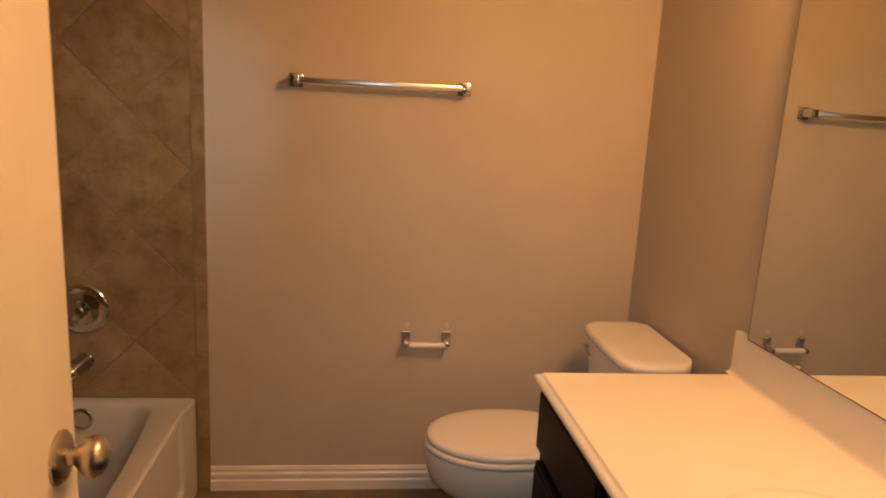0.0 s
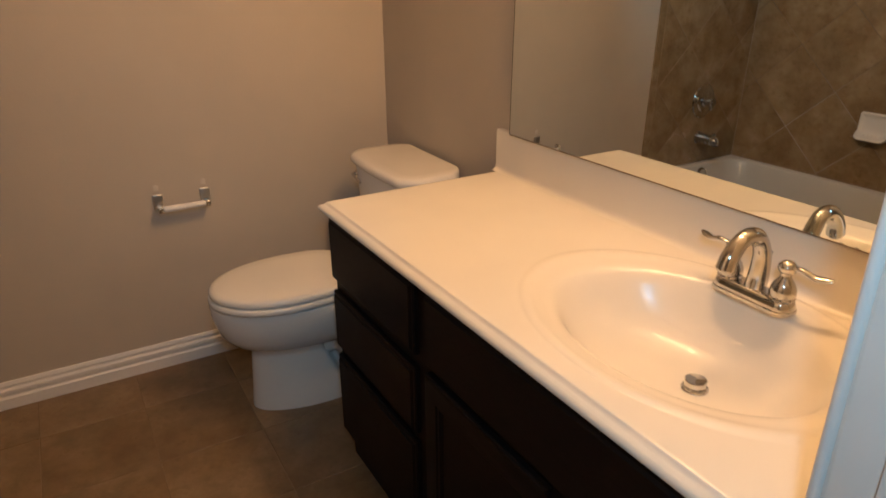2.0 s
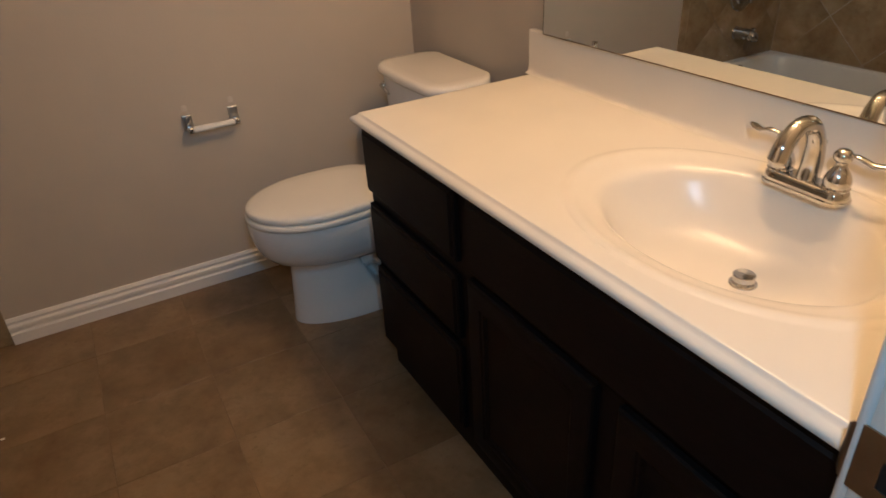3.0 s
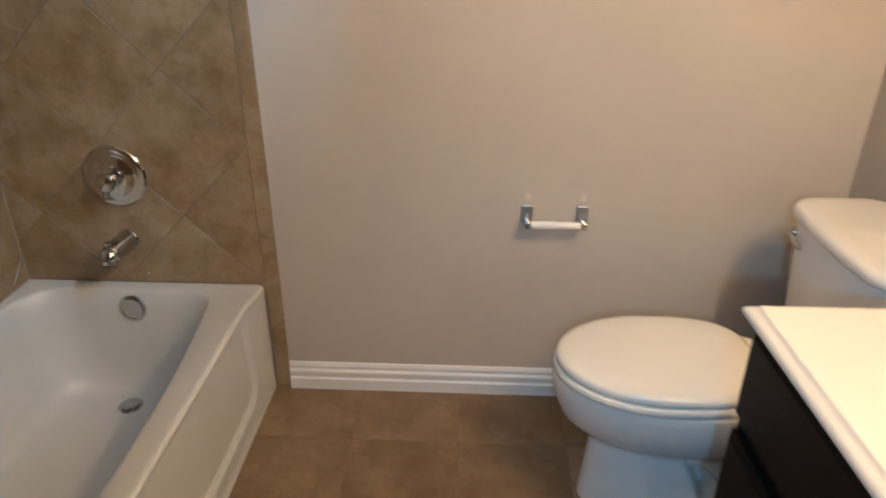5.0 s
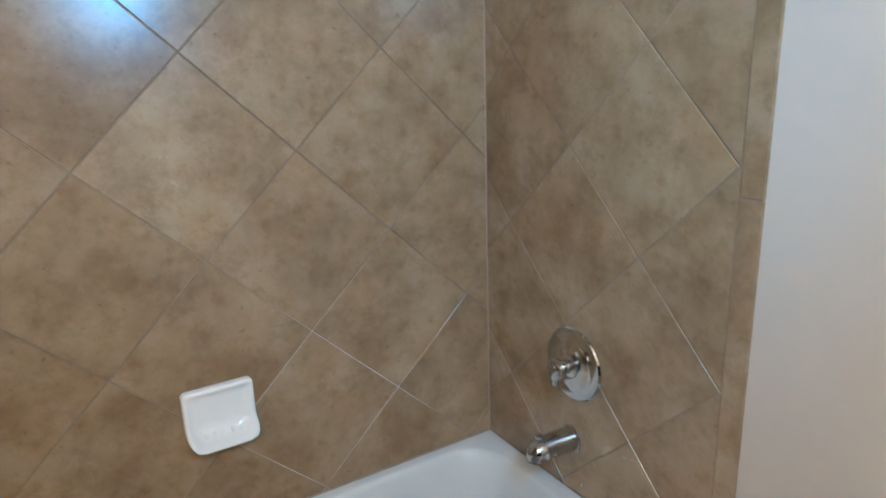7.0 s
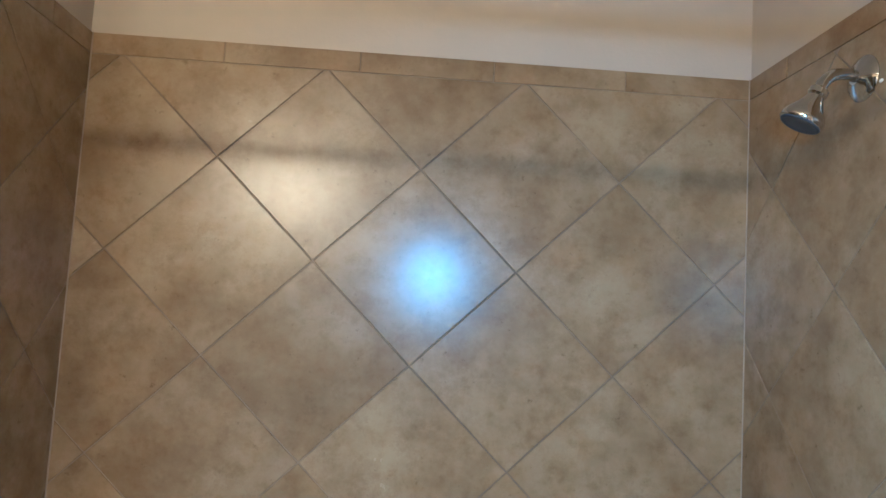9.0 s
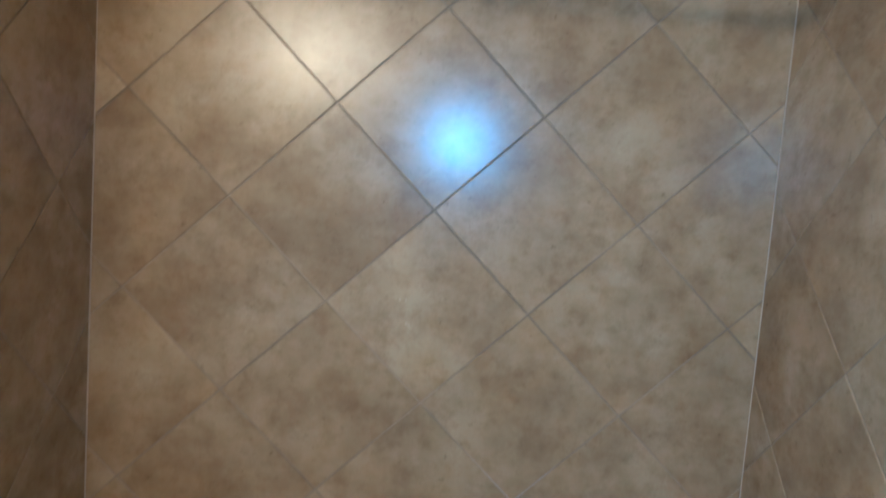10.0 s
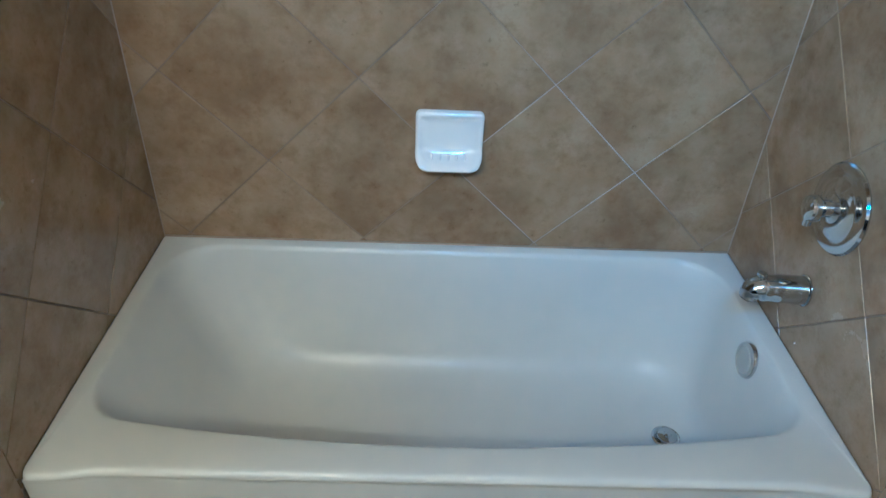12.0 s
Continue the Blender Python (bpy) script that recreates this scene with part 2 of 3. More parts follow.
# ---- the room ----
EAST, NORTH, SOUTH, TOP = 2.455, 1.508, -0.69, 2.44
JAMB_L, JAMB_R, HEAD = 1.016, 1.873, 2.05


def wall(name, boxes, material=None):
    bm = bmesh.new()
    for b in boxes:
        box(*b, bm=bm)
    ob = link_mesh(name, bm, material or PAINT, smooth=False)
    return tagged(ob, kind="structure")


wall_west = wall("wall_west", [(-0.12, -0.009, -0.12, 1.62, 0, TOP)])
wall_north = wall("wall_north", [(-0.009, 2.64, NORTH, 1.62, 0, TOP)])
SKEW = 0.9


def east_x(y):
    """The east wall's face, which runs slightly out of square from the north corner."""
    return EAST + (NORTH - y) * math.tan(radians(SKEW))


bm = loft([[Vector((east_x(SOUTH), SOUTH, z)), Vector((2.64, SOUTH, z)), Vector((2.64, NORTH, z)), Vector((EAST, NORTH, z))] for z in (0, TOP)])
wall_east = tagged(link_mesh("wall_east", bm, PAINT, smooth=False), kind="structure")
wall_tub_end = wall("wall_tub_end", [(-0.009, 0.83, SOUTH, -0.008, 0, TOP)])
wall_south = wall("wall_south", [(0.83, JAMB_L - 0.02, SOUTH - 0.12, SOUTH, 0, TOP), (JAMB_R + 0.02, 2.64, SOUTH - 0.12, SOUTH, 0, TOP), (JAMB_L - 0.02, JAMB_R + 0.02, SOUTH - 0.12, SOUTH, HEAD + 0.02, TOP)])
ceiling = wall("ceiling", [(-0.12, 2.64, -2.6, 1.62, TOP, TOP + 0.1)], CEILING)
floor = wall("floor", [(-0.12, 2.64, -2.6, 1.62, -0.1, -0.0014)], FLOORGROUT)
hall = [wall("hall_wall_west", [(0.2, 0.32, -2.5, SOUTH, 0, TOP)]), wall("hall_wall_east", [(EAST, 2.64, -2.5, SOUTH - 0.12, 0, TOP)]), wall("hall_wall_south", [(0.2, 2.64, -2.6, -2.5, 0, TOP)])]
for ob, text in ((wall_west, "tiled wall behind the bathtub"), (wall_north, "beige painted wall with tiled tub end"), (wall_east, "beige painted wall behind vanity and toilet"),
                 (wall_tub_end, "tiled end wall of the tub alcove"), (wall_south, "beige painted wall with the doorway"), (ceiling, "pale textured ceiling"), (floor, "brown stone-look ceramic tile floor")):
    tagged(ob, text)


def baseboard(name, x0, x1):
    """A moulded board along the north wall."""
    prof = [(0, 0), (0.017, 0), (0.017, 0.040), (0.012, 0.046), (0.012, 0.052), (0.015, 0.058), (0.015, 0.070), (0.009, 0.077), (0.009, 0.083), (0.011, 0.088), (0.006, 0.099), (0, 0.1)]
    bm = loft([[Vector((x, NORTH - d, z)) for d, z in prof] for x in (x0, x1)])
    return tagged(link_mesh(name, bm, TRIM, angle=20), "white moulded baseboard along the beige wall", kind="structure")


baseboard("baseboard", 0.804, EAST)
bm = loft([[Vector((east_x(y) - d, y, z)) for d, z in ((0, 0), (0.016, 0), (0.016, 0.04), (0.012, 0.05), (0.014, 0.07), (0.006, 0.099), (0, 0.1))] for y in (0.73, NORTH - 0.018)])
tagged(link_mesh("baseboard", bm, TRIM, angle=20), "white moulded baseboard behind the toilet", kind="structure")

# ---- the bathtub ----
def ease(t):
    t = min(max(t, 0.0), 1.0)
    return t * t * (3 - 2 * t)


def rim_ring(d, z, flare):
    """The outer edge of the rim: flared at both corners, drawn in between them."""
    ring = round_rect(0.002, TUB_W + 0.004 - d, 0.002, TUB_L - 0.002, z, r_out, side=40)
    for p in ring:
        if p.x > 0.5:
            p.x -= flare * ease((min(p.y, TUB_L - p.y) - 0.03) / 0.11)
    return ring


TUB_L, TUB_W, RIM = 1.5, 0.75, 0.391
bathtub = thing("bathtub", "white enamelled alcove bathtub with panelled apron", "bathtub", m=pose(0, 0, 0))
r_out = 0.012
rings = [round_rect(0.002, TUB_W - 0.055, 0.002, TUB_L - 0.002, z, r_out, side=40) for z in (0.0, RIM - 0.05)]
rings += [rim_ring(d, z, f) for d, z, f in ((0.016, RIM - 0.030, 0.015), (0.003, RIM - 0.018, 0.015), (0.0, RIM - 0.011, 0.015), (0.0015, RIM - 0.005, 0.015), (0.006, RIM - 0.0005, 0.015), (0.012, RIM + 0.0012, 0.014), (0.022, RIM, 0.012))]
rings += [round_rect(a, b, c, d, z, r, side=40, bow=w, front=r * 0.62) for a, b, c, d, z, r, w in (
    (0.030, 0.612, 0.036, 1.456, RIM, 0.125, 0.060), (0.034, 0.607, 0.041, 1.451, RIM - 0.003, 0.125, 0.059), (0.040, 0.602, 0.048, 1.445, RIM - 0.014, 0.125, 0.057),
    (0.048, 0.594, 0.062, 1.436, RIM - 0.06, 0.13, 0.056), (0.075, 0.578, 0.14, 1.422, 0.20, 0.14, 0.03), (0.10, 0.555, 0.205, 1.408, 0.11, 0.14, 0.015),
    (0.118, 0.535, 0.25, 1.395, 0.075, 0.14, 0.008), (0.15, 0.505, 0.30, 1.37, 0.056, 0.13, 0.0), (0.20, 0.45, 0.40, 1.30, 0.050, 0.11, 0.0))]
tub_body = part("body", loft(rings), ENAMEL, bathtub, angle=60)


def apron():
    """The skirt: a sheet with a wide sunk panel that runs up to the rim, round at its lower corners, and a thick back."""
    bm = bmesh.new()
    ny, nz, top = 140, 44, RIM - 0.012

    def depth(y, z):
        dy, dz = abs(y - TUB_L / 2) - (TUB_L / 2 - 0.21), 0.140 - z
        d = math.hypot(max(dy, 0), max(dz, 0)) + min(max(dy, dz), 0) - 0.060
        return -0.013 * ease((0.010 - d) / 0.020) * ease((top - z) / 0.022)
    grid = []
    for i in range(ny + 1):
        y = 0.002 + (TUB_L - 0.004) * i / ny
        row = []
        for k in range(nz + 1):
            z = top * k / nz
            inner = ease((min(y, TUB_L - y) - 0.03) / 0.11)
            x = TUB_W + 0.001 - inner * (0.006 + 0.009 * (z / top)) + 0.005 * ease((0.03 - z) / 0.03) * inner + depth(y, z)
            row.append(bm.verts.new((x, y, z)))
        grid.append(row)
    for i in range(ny):
        for k in range(nz):
            bm.faces.new((grid[i][k], grid[i + 1][k], grid[i + 1][k + 1], grid[i][k + 1]))
    made = bmesh.ops.extrude_edge_only(bm, edges=[e for e in bm.edges if e.is_boundary])
    for v in made["geom"]:
        if isinstance(v, bmesh.types.BMVert):
            v.co.x = TUB_W - 0.06
    return bm


part("apron", apron(), ENAMEL, bathtub, "sunk-panelled enamel skirt", angle=60)
ov = part("overflow_plate", lathe((0.352, 1.445, 0.331), (0, -1, 0.10), [(0, 0.043), (0.008, 0.044), (0.015, 0.041), (0.017, 0.033), (0.0155, 0.030), (0.017, 0.004), (0.017, 0)]), CHROME, bathtub, "round chrome overflow plate")
dr = part("drain", lathe((0.346, 1.315, 0.046), (0, 0, 1), [(0, 0.038), (0.006, 0.038), (0.0085, 0.033), (0.006, 0.026), (0.006, 0.024)]), CHROME, bathtub, "chrome drain flange")
part("stopper", lathe((0.346, 1.315, 0.050), (0, 0, 1), [(0, 0.022), (0.008, 0.026), (0.011, 0.025), (0.012, 0.010), (0.0145, 0.008), (0.015, 0)]), CHROME, dr, "chrome stopper")

crumb = link_mesh("plaster_crumb", loft([[Vector((0.772 + 0.007 * k * math.cos(a), 0.985 + 0.004 * k * math.sin(a), z)) for a in (0, 0.9, 2.0, 3.1, 4.1, 5.3)] for k, z in ((0.8, 0.0003), (1.0, 0.002), (0.5, 0.0045))]), TRIM)
tagged(crumb, "small white crumb of plaster on the floor", "debris")

# ---- tub and shower fittings ----
valve = thing("shower_valve", "round chrome shower valve on the tiled wall", "faucet", m=pose(0.355, 1.5, 0.743))
part("escutcheon", lathe((0, 0, 0), (0, -1, 0), [(0, 0.092), (0.004, 0.093), (0.008, 0.089), (0.011, 0.072), (0.010, 0.064), (0.012, 0.058), (0.017, 0.045), (0.019, 0.03)], 48), CHROME, valve)
knob = part("handle", lathe((0, -0.014, 0), (0, -1, 0), [(0, 0.030), (0.006, 0.029), (0.011, 0.018), (0.024, 0.0155), (0.029, 0.020), (0.036, 0.0265), (0.046, 0.0275), (0.054, 0.024), (0.058, 0.014), (0.059, 0)], 32), CHROME, valve)
part("lever", tube(smooth_path([(0.0, -0.048, -0.010), (-0.006, -0.052, -0.024), (-0.009, -0.052, -0.036), (-0.010, -0.050, -0.044)], 4), [0.012] * 3 + [0.010] * 4 + [0.009] * 5 + [0.006], 14), CHROME, knob)

spout = thing("tub_spout", "chrome tub spout with diverter knob", "faucet", m=pose(0.352, 1.5, 0.538, 0, 0, -5))
part("body", tube(smooth_path([(0, 0, 0), (0, -0.04, 0), (0, -0.080, -0.001), (0, -0.100, -0.006), (0, -0.110, -0.016), (0, -0.113, -0.028)], 4), [0.0315] * 3 + [0.0305] * 4 + [0.029] * 4 + [0.0275] * 3 + [0.025] * 2 + [0.022] * 2 + [0.0195] * 2 + [0.018], 28), CHROME, spout)
# a shallow cap; the shade inside the spout is put into its colour
part("outlet", lathe((0, -0.113, -0.0275), (0, -0.2, -0.98), [(0, 0.0165), (0.003, 0.0165), (0.0032, 0.013), (0.0005, 0.012), (0.0005, 0)], 24), DARK, spout, "spout opening with its shade in the dark colour")
part("diverter", lathe((0, -0.097, 0.016), (0, -0.1, 1), [(0, 0.0055), (0.010, 0.0055), (0.012, 0.009), (0.016, 0.0105), (0.021, 0.0095), (0.023, 0.005)], 18), CHROME, spout)
part("flange", lathe((0, 0, 0), (0, -1, 0), [(0, 0.0345), (0.003, 0.0345), (0.005, 0.0325)], 32), CHROME, spout)

shower = thing("shower", "chrome shower head on a bent arm", "shower", m=pose(0.398, 1.5, 2.064))
part("flange", lathe((0, 0, 0), (0, -1, 0), [(0, 0.040), (0.002, 0.0405), (0.006, 0.037), (0.012, 0.026), (0.016, 0.015), (0.018, 0.0125)], 36), CHROME, shower)
part("arm", tube(smooth_path([(0, 0.0, 0), (0.005, -0.034, 0.003), (0.012, -0.064, -0.004), (0.018, -0.083, -0.020), (0.022, -0.093, -0.036)], 6), 0.0105, 18), CHROME, shower)
head_dir, neck = Vector((-0.12, -0.44, -0.89)).normalized(), Vector((0.022, -0.090, -0.031))
head = part("head", lathe(neck, head_dir, [(0, 0.0125), (0.003, 0.0155), (0.012, 0.0165), (0.016, 0.0135), (0.020, 0.0145), (0.028, 0.0185), (0.045, 0.0290), (0.053, 0.0340), (0.060, 0.0360), (0.066, 0.0360), (0.069, 0.034)], 36), CHROME, shower)
part("nozzle_face", lathe(neck + head_dir * 0.0685, head_dir, [(0, 0.0335), (0.002, 0.0325), (0.003, 0.029), (0.0022, 0.027), (0.0035, 0.012), (0.0035, 0)], 36), NOZZLE, head, "grey rubber nozzle face")

dish = thing("soap_dish", "white ceramic soap dish set on the tile", "soap dish", m=pose(0, 0.7355, 0.701))


def soap_tray():
    """A round-cornered plate with a rolled rim and a deep cup along its foot."""
    rings = []
    for x, i, cup in ((0, 0, 0), (0.010, 0, 0.9), (0.015, 0.002, 1), (0.0175, 0.006, 1), (0.0165, 0.011, 0.95), (0.012, 0.016, 0.75), (0.009, 0.022, 0.5), (0.008, 0.032, 0.3), (0.008, 0.05, 0)):
        ring = []
        for p in round_rect(-0.068 + i, 0.069 - i, -0.081 + i, 0.081 - i, 0, max(0.004, 0.034 - i * 0.55), n=8, side=8, front=max(0.003, 0.013 - i * 0.4)):
            t = min(max((-0.020 - p.x) / 0.040, 0), 1)
            ring.append(Vector((x + cup * 0.042 * t * t * (3 - 2 * t), p.y, p.x)))
        rings.append(ring)
    return loft(rings)


part("tray", soap_tray(), CHINA, dish, angle=60)
for k in range(5):
    part("ridge", tube([(0.016, -0.040 + 0.02 * k, -0.037), (0.022, -0.040 + 0.02 * k, -0.042), (0.029, -0.040 + 0.02 * k, -0.047)], [0.0015, 0.0028, 0.0015], 8), CHINA, dish)

rod = thing("shower_curtain_rod", "straight chrome shower curtain rod over the bathtub", "curtain rod", m=pose(ROD_X, 0, ROD_Z))
part("rod", tube([(0, 0.0, 0), (0, 1.5, 0)], 0.0127, 20), CHROME, rod)
for y, s in ((0.0, 1), (1.5, -1)):
    part("flange", lathe((0, y, 0), (0, s, 0), [(0, 0.032), (0.005, 0.032), (0.012, 0.022), (0.02, 0.016)]), CHROME, rod)

# ---- towel bar and paper holder ----
bar = thing("towel_bar", "square chrome towel bar on the beige wall", "towel bar", m=pose(1.429, NORTH, 1.61))
part("bar", box(-0.302, 0.302, -0.069, -0.050, -0.0095, 0.0095, 0.002), BRUSHED, bar)
for s in (-1, 1):
    post = part("post", box(s * 0.304 - 0.016, s * 0.304 + 0.016, -0.074, 0.0, -0.016, 0.016, 0.004), CHROME, bar)
    part("plate", box(s * 0.304 - 0.024, s * 0.304 + 0.024, -0.009, 0.0, -0.024, 0.024, 0.003), CHROME, post)

holder = thing("toilet_paper_holder", "empty chrome paper holder with white roller", "paper holder", m=pose(1.636, NORTH, 0.648))
for s in (-1, 1):
    plate = part("plate", box(s * 0.08 - 0.017, s * 0.08 + 0.017, -0.012, 0.0, -0.026, 0.030, 0.004, 3), BRUSHED, holder)
    part("arm", box(s * 0.08 - 0.009, s * 0.08 + 0.009, -0.058, -0.010, -0.025, -0.006, 0.005, 3), CHROME, plate)
part("roller", lathe((-0.073, -0.048, -0.015), (1, 0, 0), [(0, 0.005), (0.004, 0.010), (0.01, 0.0118), (0.072, 0.0118), (0.073, 0.0105), (0.136, 0.0105), (0.142, 0.009), (0.146, 0.005)], 20), ROLLER, holder, "white plastic roller")

PATCH = plain("touch_up_paint", (0.60, 0.55, 0.47), 0.6, vary=0.08, scale=30)
for s in (-1, 1):
    part("paint_touch_up", loft([[Vector((1.636 + s * 0.08 + u * k, NORTH - d, 0.700 + v * k)) for u, v in ((-0.009, -0.010), (0.008, -0.012), (0.010, 0.006), (0.002, 0.012), (-0.008, 0.009))] for k, d in ((1, -0.001), (1, 0.0004), (0.8, 0.0008))]), PATCH, wall_north, "pale paint touch-up mark")

# ---- the toilet ----
TC = 1.083
toilet = thing("toilet", "white two-piece toilet with closed lid", "toilet", m=pose(0, 0, 0))


def bowl_ring(front, back, half, z):
    """One level of the china: a foot, the flare of the bowl, and the pocket at its side where the trapway shows."""
    ring = egg(front, back, TC, half, z, n=128)
    for p in ring:
        if z < 0.24:
            k = ease((p.x - 1.932 - (0.225 - z) * 0.45) / 0.016) * ease((z - 0.075) / 0.03)
            p.y = TC + (p.y - TC) * (1 - 0.42 * k)
    return ring


levels = [(1.702, 2.205, 0.112, 0.0), (1.702, 2.205, 0.113, 0.012), (1.706, 2.205, 0.108, 0.05), (1.709, 2.201, 0.106, 0.08)]
levels += [(1.709 + 0.006 * (z - 0.08) / 0.08, 2.195, 0.106 - 0.003 * (z - 0.08) / 0.08, z) for z in (0.095, 0.11, 0.125, 0.14, 0.155, 0.17, 0.185, 0.20, 0.215)]
levels += [(1.714, 2.195, 0.104, 0.235), (1.700, 2.195, 0.116, 0.2405), (1.660, 2.205, 0.148, 0.262), (1.630, 2.215, 0.170, 0.298), (1.614, 2.225, 0.182, 0.345), (1.608, 2.225, 0.187, 0.380), (1.607, 2.225, 0.188, 0.406), (1.6085, 2.225, 0.1865, 0.4110), (1.6125, 2.222, 0.1825, 0.4126), (1.65, 2.20, 0.15, 0.413)]
bowl = part("bowl", loft([bowl_ring(*lv) for lv in levels]), CHINA, toilet, angle=50)
rings = [egg(a, b, TC, h, z) for a, b, h, z in ((1.636, 2.088, 0.158, 0.4132), (1.634, 2.090, 0.160, 0.4146), (1.610, 2.100, 0.185, 0.4150), (1.6068, 2.102, 0.1882, 0.4172), (1.606, 2.103, 0.189, 0.425), (1.6072, 2.102, 0.1878, 0.4335), (1.6105, 2.100, 0.1845, 0.4358), (1.636, 2.090, 0.159, 0.4362))]
part("seat", loft(rings), SEAT, toilet, angle=60)
rings = [egg(a, b, TC, h, z) for a, b, h, z in ((1.640, 2.086, 0.155, 0.4364), (1.638, 2.088, 0.157, 0.4382), (1.6155, 2.100, 0.1795, 0.4386), (1.612, 2.102, 0.183, 0.4412), (1.612, 2.102, 0.183, 0.455), (1.618, 2.100, 0.178, 0.461), (1.633, 2.090, 0.164, 0.4645), (1.690, 2.040, 0.12, 0.467), (1.790, 1.950, 0.05, 0.468))]
part("lid", loft(rings), SEAT, toilet, angle=60)
for s in (-1, 1):
    part("hinge", box(2.090, 2.125, TC + s * 0.075 - 0.018, TC + s * 0.075 + 0.018, 0.414, 0.455, 0.008, 3), SEAT, toilet)
part("trapway", tube(smooth_path([(1.905, TC - 0.030, 0.160), (1.955, TC - 0.048, 0.196), (2.000, TC - 0.054, 0.204), (2.050, TC - 0.052, 0.165), (2.095, TC - 0.045, 0.10), (2.12, TC - 0.035, 0.05)], 5), 0.038, 20), CHINA, bowl)


TK = 1.110


def bowed(pts, x, depth, half):
    """Bows the front of a ring outwards, towards the room."""
    for p in pts:
        if p.x < x:
            p.x -= depth * max(0.0, 1 - ((p.y - TK) / half) ** 2)
    return pts


def tank_ring(z, d, r=0.055):
    return bowed(round_rect(2.228 - d, 2.436, TK - 0.216 - d, TK + 0.216 + d, z, r, n=8, side=8), 2.33, 0.016, 0.216)


def lid_ring(z, d):
    return bowed(round_rect(2.212 - d, 2.442, TK - 0.236 - d, TK + 0.236 + d, z, 0.068 + d, n=10, side=10), 2.33, 0.018, 0.236)


tank = part("tank", loft([tank_ring(0.410, -0.03), tank_ring(0.42, -0.020), tank_ring(0.45, -0.014), tank_ring(0.58, -0.006), tank_ring(0.742, 0.004), tank_ring(0.749, 0.0)]), CHINA, toilet, angle=50)
part("tank_lid", loft([lid_ring(0.7495, -0.010), lid_ring(0.753, -0.001), lid_ring(0.758, 0.003), lid_ring(0.768, 0.0035), lid_ring(0.776, 0.001), lid_ring(0.782, -0.006), lid_ring(0.785, -0.016), lid_ring(0.7868, -0.045)]), CHINA, tank, angle=40)
lev = part("flush_lever", lathe((2.226, TK + 0.176, 0.705), (-1, 0, 0), [(0, 0.015), (0.005, 0.016), (0.010, 0.012), (0.018, 0.010), (0.021, 0.006), (0.022, 0)], 20), CHROME, tank, "chrome flush lever")
part("lever_arm", tube(smooth_path([(2.208, TK + 0.184, 0.705), (2.203, TK + 0.14, 0.703), (2.199, TK + 0.095, 0.697)], 3), [0.0055, 0.0055, 0.006, 0.0065, 0.007, 0.0075, 0.005], 12), CHROME, lev)

# ---- the vanity ----
FRONT, CT, V_N, V_S = 1.9, 0.833, 0.697, SOUTH + 0.002
cabinet = thing("vanity_cabinet", "espresso-stained wooden vanity with drawers and doors", "cabinet", m=pose(FRONT, V_N, 0, 0, 0, SKEW) @ pose(-FRONT, -V_N, 0))
part("face_frame", box(FRONT, FRONT + 0.02, V_S, V_N, 0.09, CT - 0.028), WOOD, cabinet, smooth=False)
for y0, y1, z0 in ((V_N - 0.018, V_N, 0.0), (V_S, V_S + 0.018, 0.09)):
    part("side_panel", box(FRONT + 0.02, EAST - 0.002, y0, y1, z0, CT - 0.028), WOOD, cabinet, smooth=False)
part("bottom_panel", box(FRONT + 0.02, EAST - 0.002, V_S + 0.018, V_N - 0.018, 0.09, 0.108), WOOD, cabinet, smooth=False)
part("toe_kick", box(FRONT + 0.012, FRONT + 0.03, V_S, V_N - 0.02, 0.0, 0.0895), WOOD, cabinet, smooth=False)


def slab(y0, y1, z0, z1, thick=0.020):
    """A drawer front with a rounded, stepped edge."""
    return loft([[Vector((FRONT - d, y, z)) for y, z in ((y0 + i, z0 + i), (y1 - i, z0 + i), (y1 - i, z1 - i), (y0 + i, z1 - i))] for d, i in ((0.0005, 0), (0.011, 0), (0.014, 0.003), (0.015, 0.008), (thick, 0.013), (thick, 0.02))])


def panel_door(y0, y1, z0, z1):
    """A frame round a sunk panel, moulded at the inner edge."""
    return loft([[Vector((FRONT - d, y, z)) for y, z in ((y0 + i, z0 + i), (y1 - i, z0 + i), (y1 - i, z1 - i), (y0 + i, z1 - i))] for d, i in ((0.0005, 0), (0.012, 0), (0.017, 0.003), (0.020, 0.010), (0.020, 0.052), (0.017, 0.056), (0.016, 0.062), (0.009, 0.068), (0.009, 0.075))])


for z0, z1 in ((0.610, 0.792), (0.392, 0.572), (0.098, 0.364)):
    part("drawer_front", slab(0.215, 0.690, z0, z1), WOOD, cabinet, "dark slab drawer front", angle=25)
part("false_front", slab(-0.675, 0.165, 0.612, 0.792), WOOD, cabinet, "dark fixed front under the sink", angle=25)
for y0, y1 in ((-0.255, 0.165), (-0.675, -0.315)):
    part("door", panel_door(y0, y1, 0.098, 0.592), WOOD, cabinet, "dark sunk-panel cabinet door", angle=25)

counter = thing("vanity_countertop", "cream cultured marble countertop with moulded oval sink", "countertop", m=pose(0, 0, 0))
SX, SY = 2.195, -0.25
CX0, CX1, CY0, CY1 = 1.867, east_x(SOUTH) - 0.003, SOUTH + 0.001, 0.716


INSET = 0.022


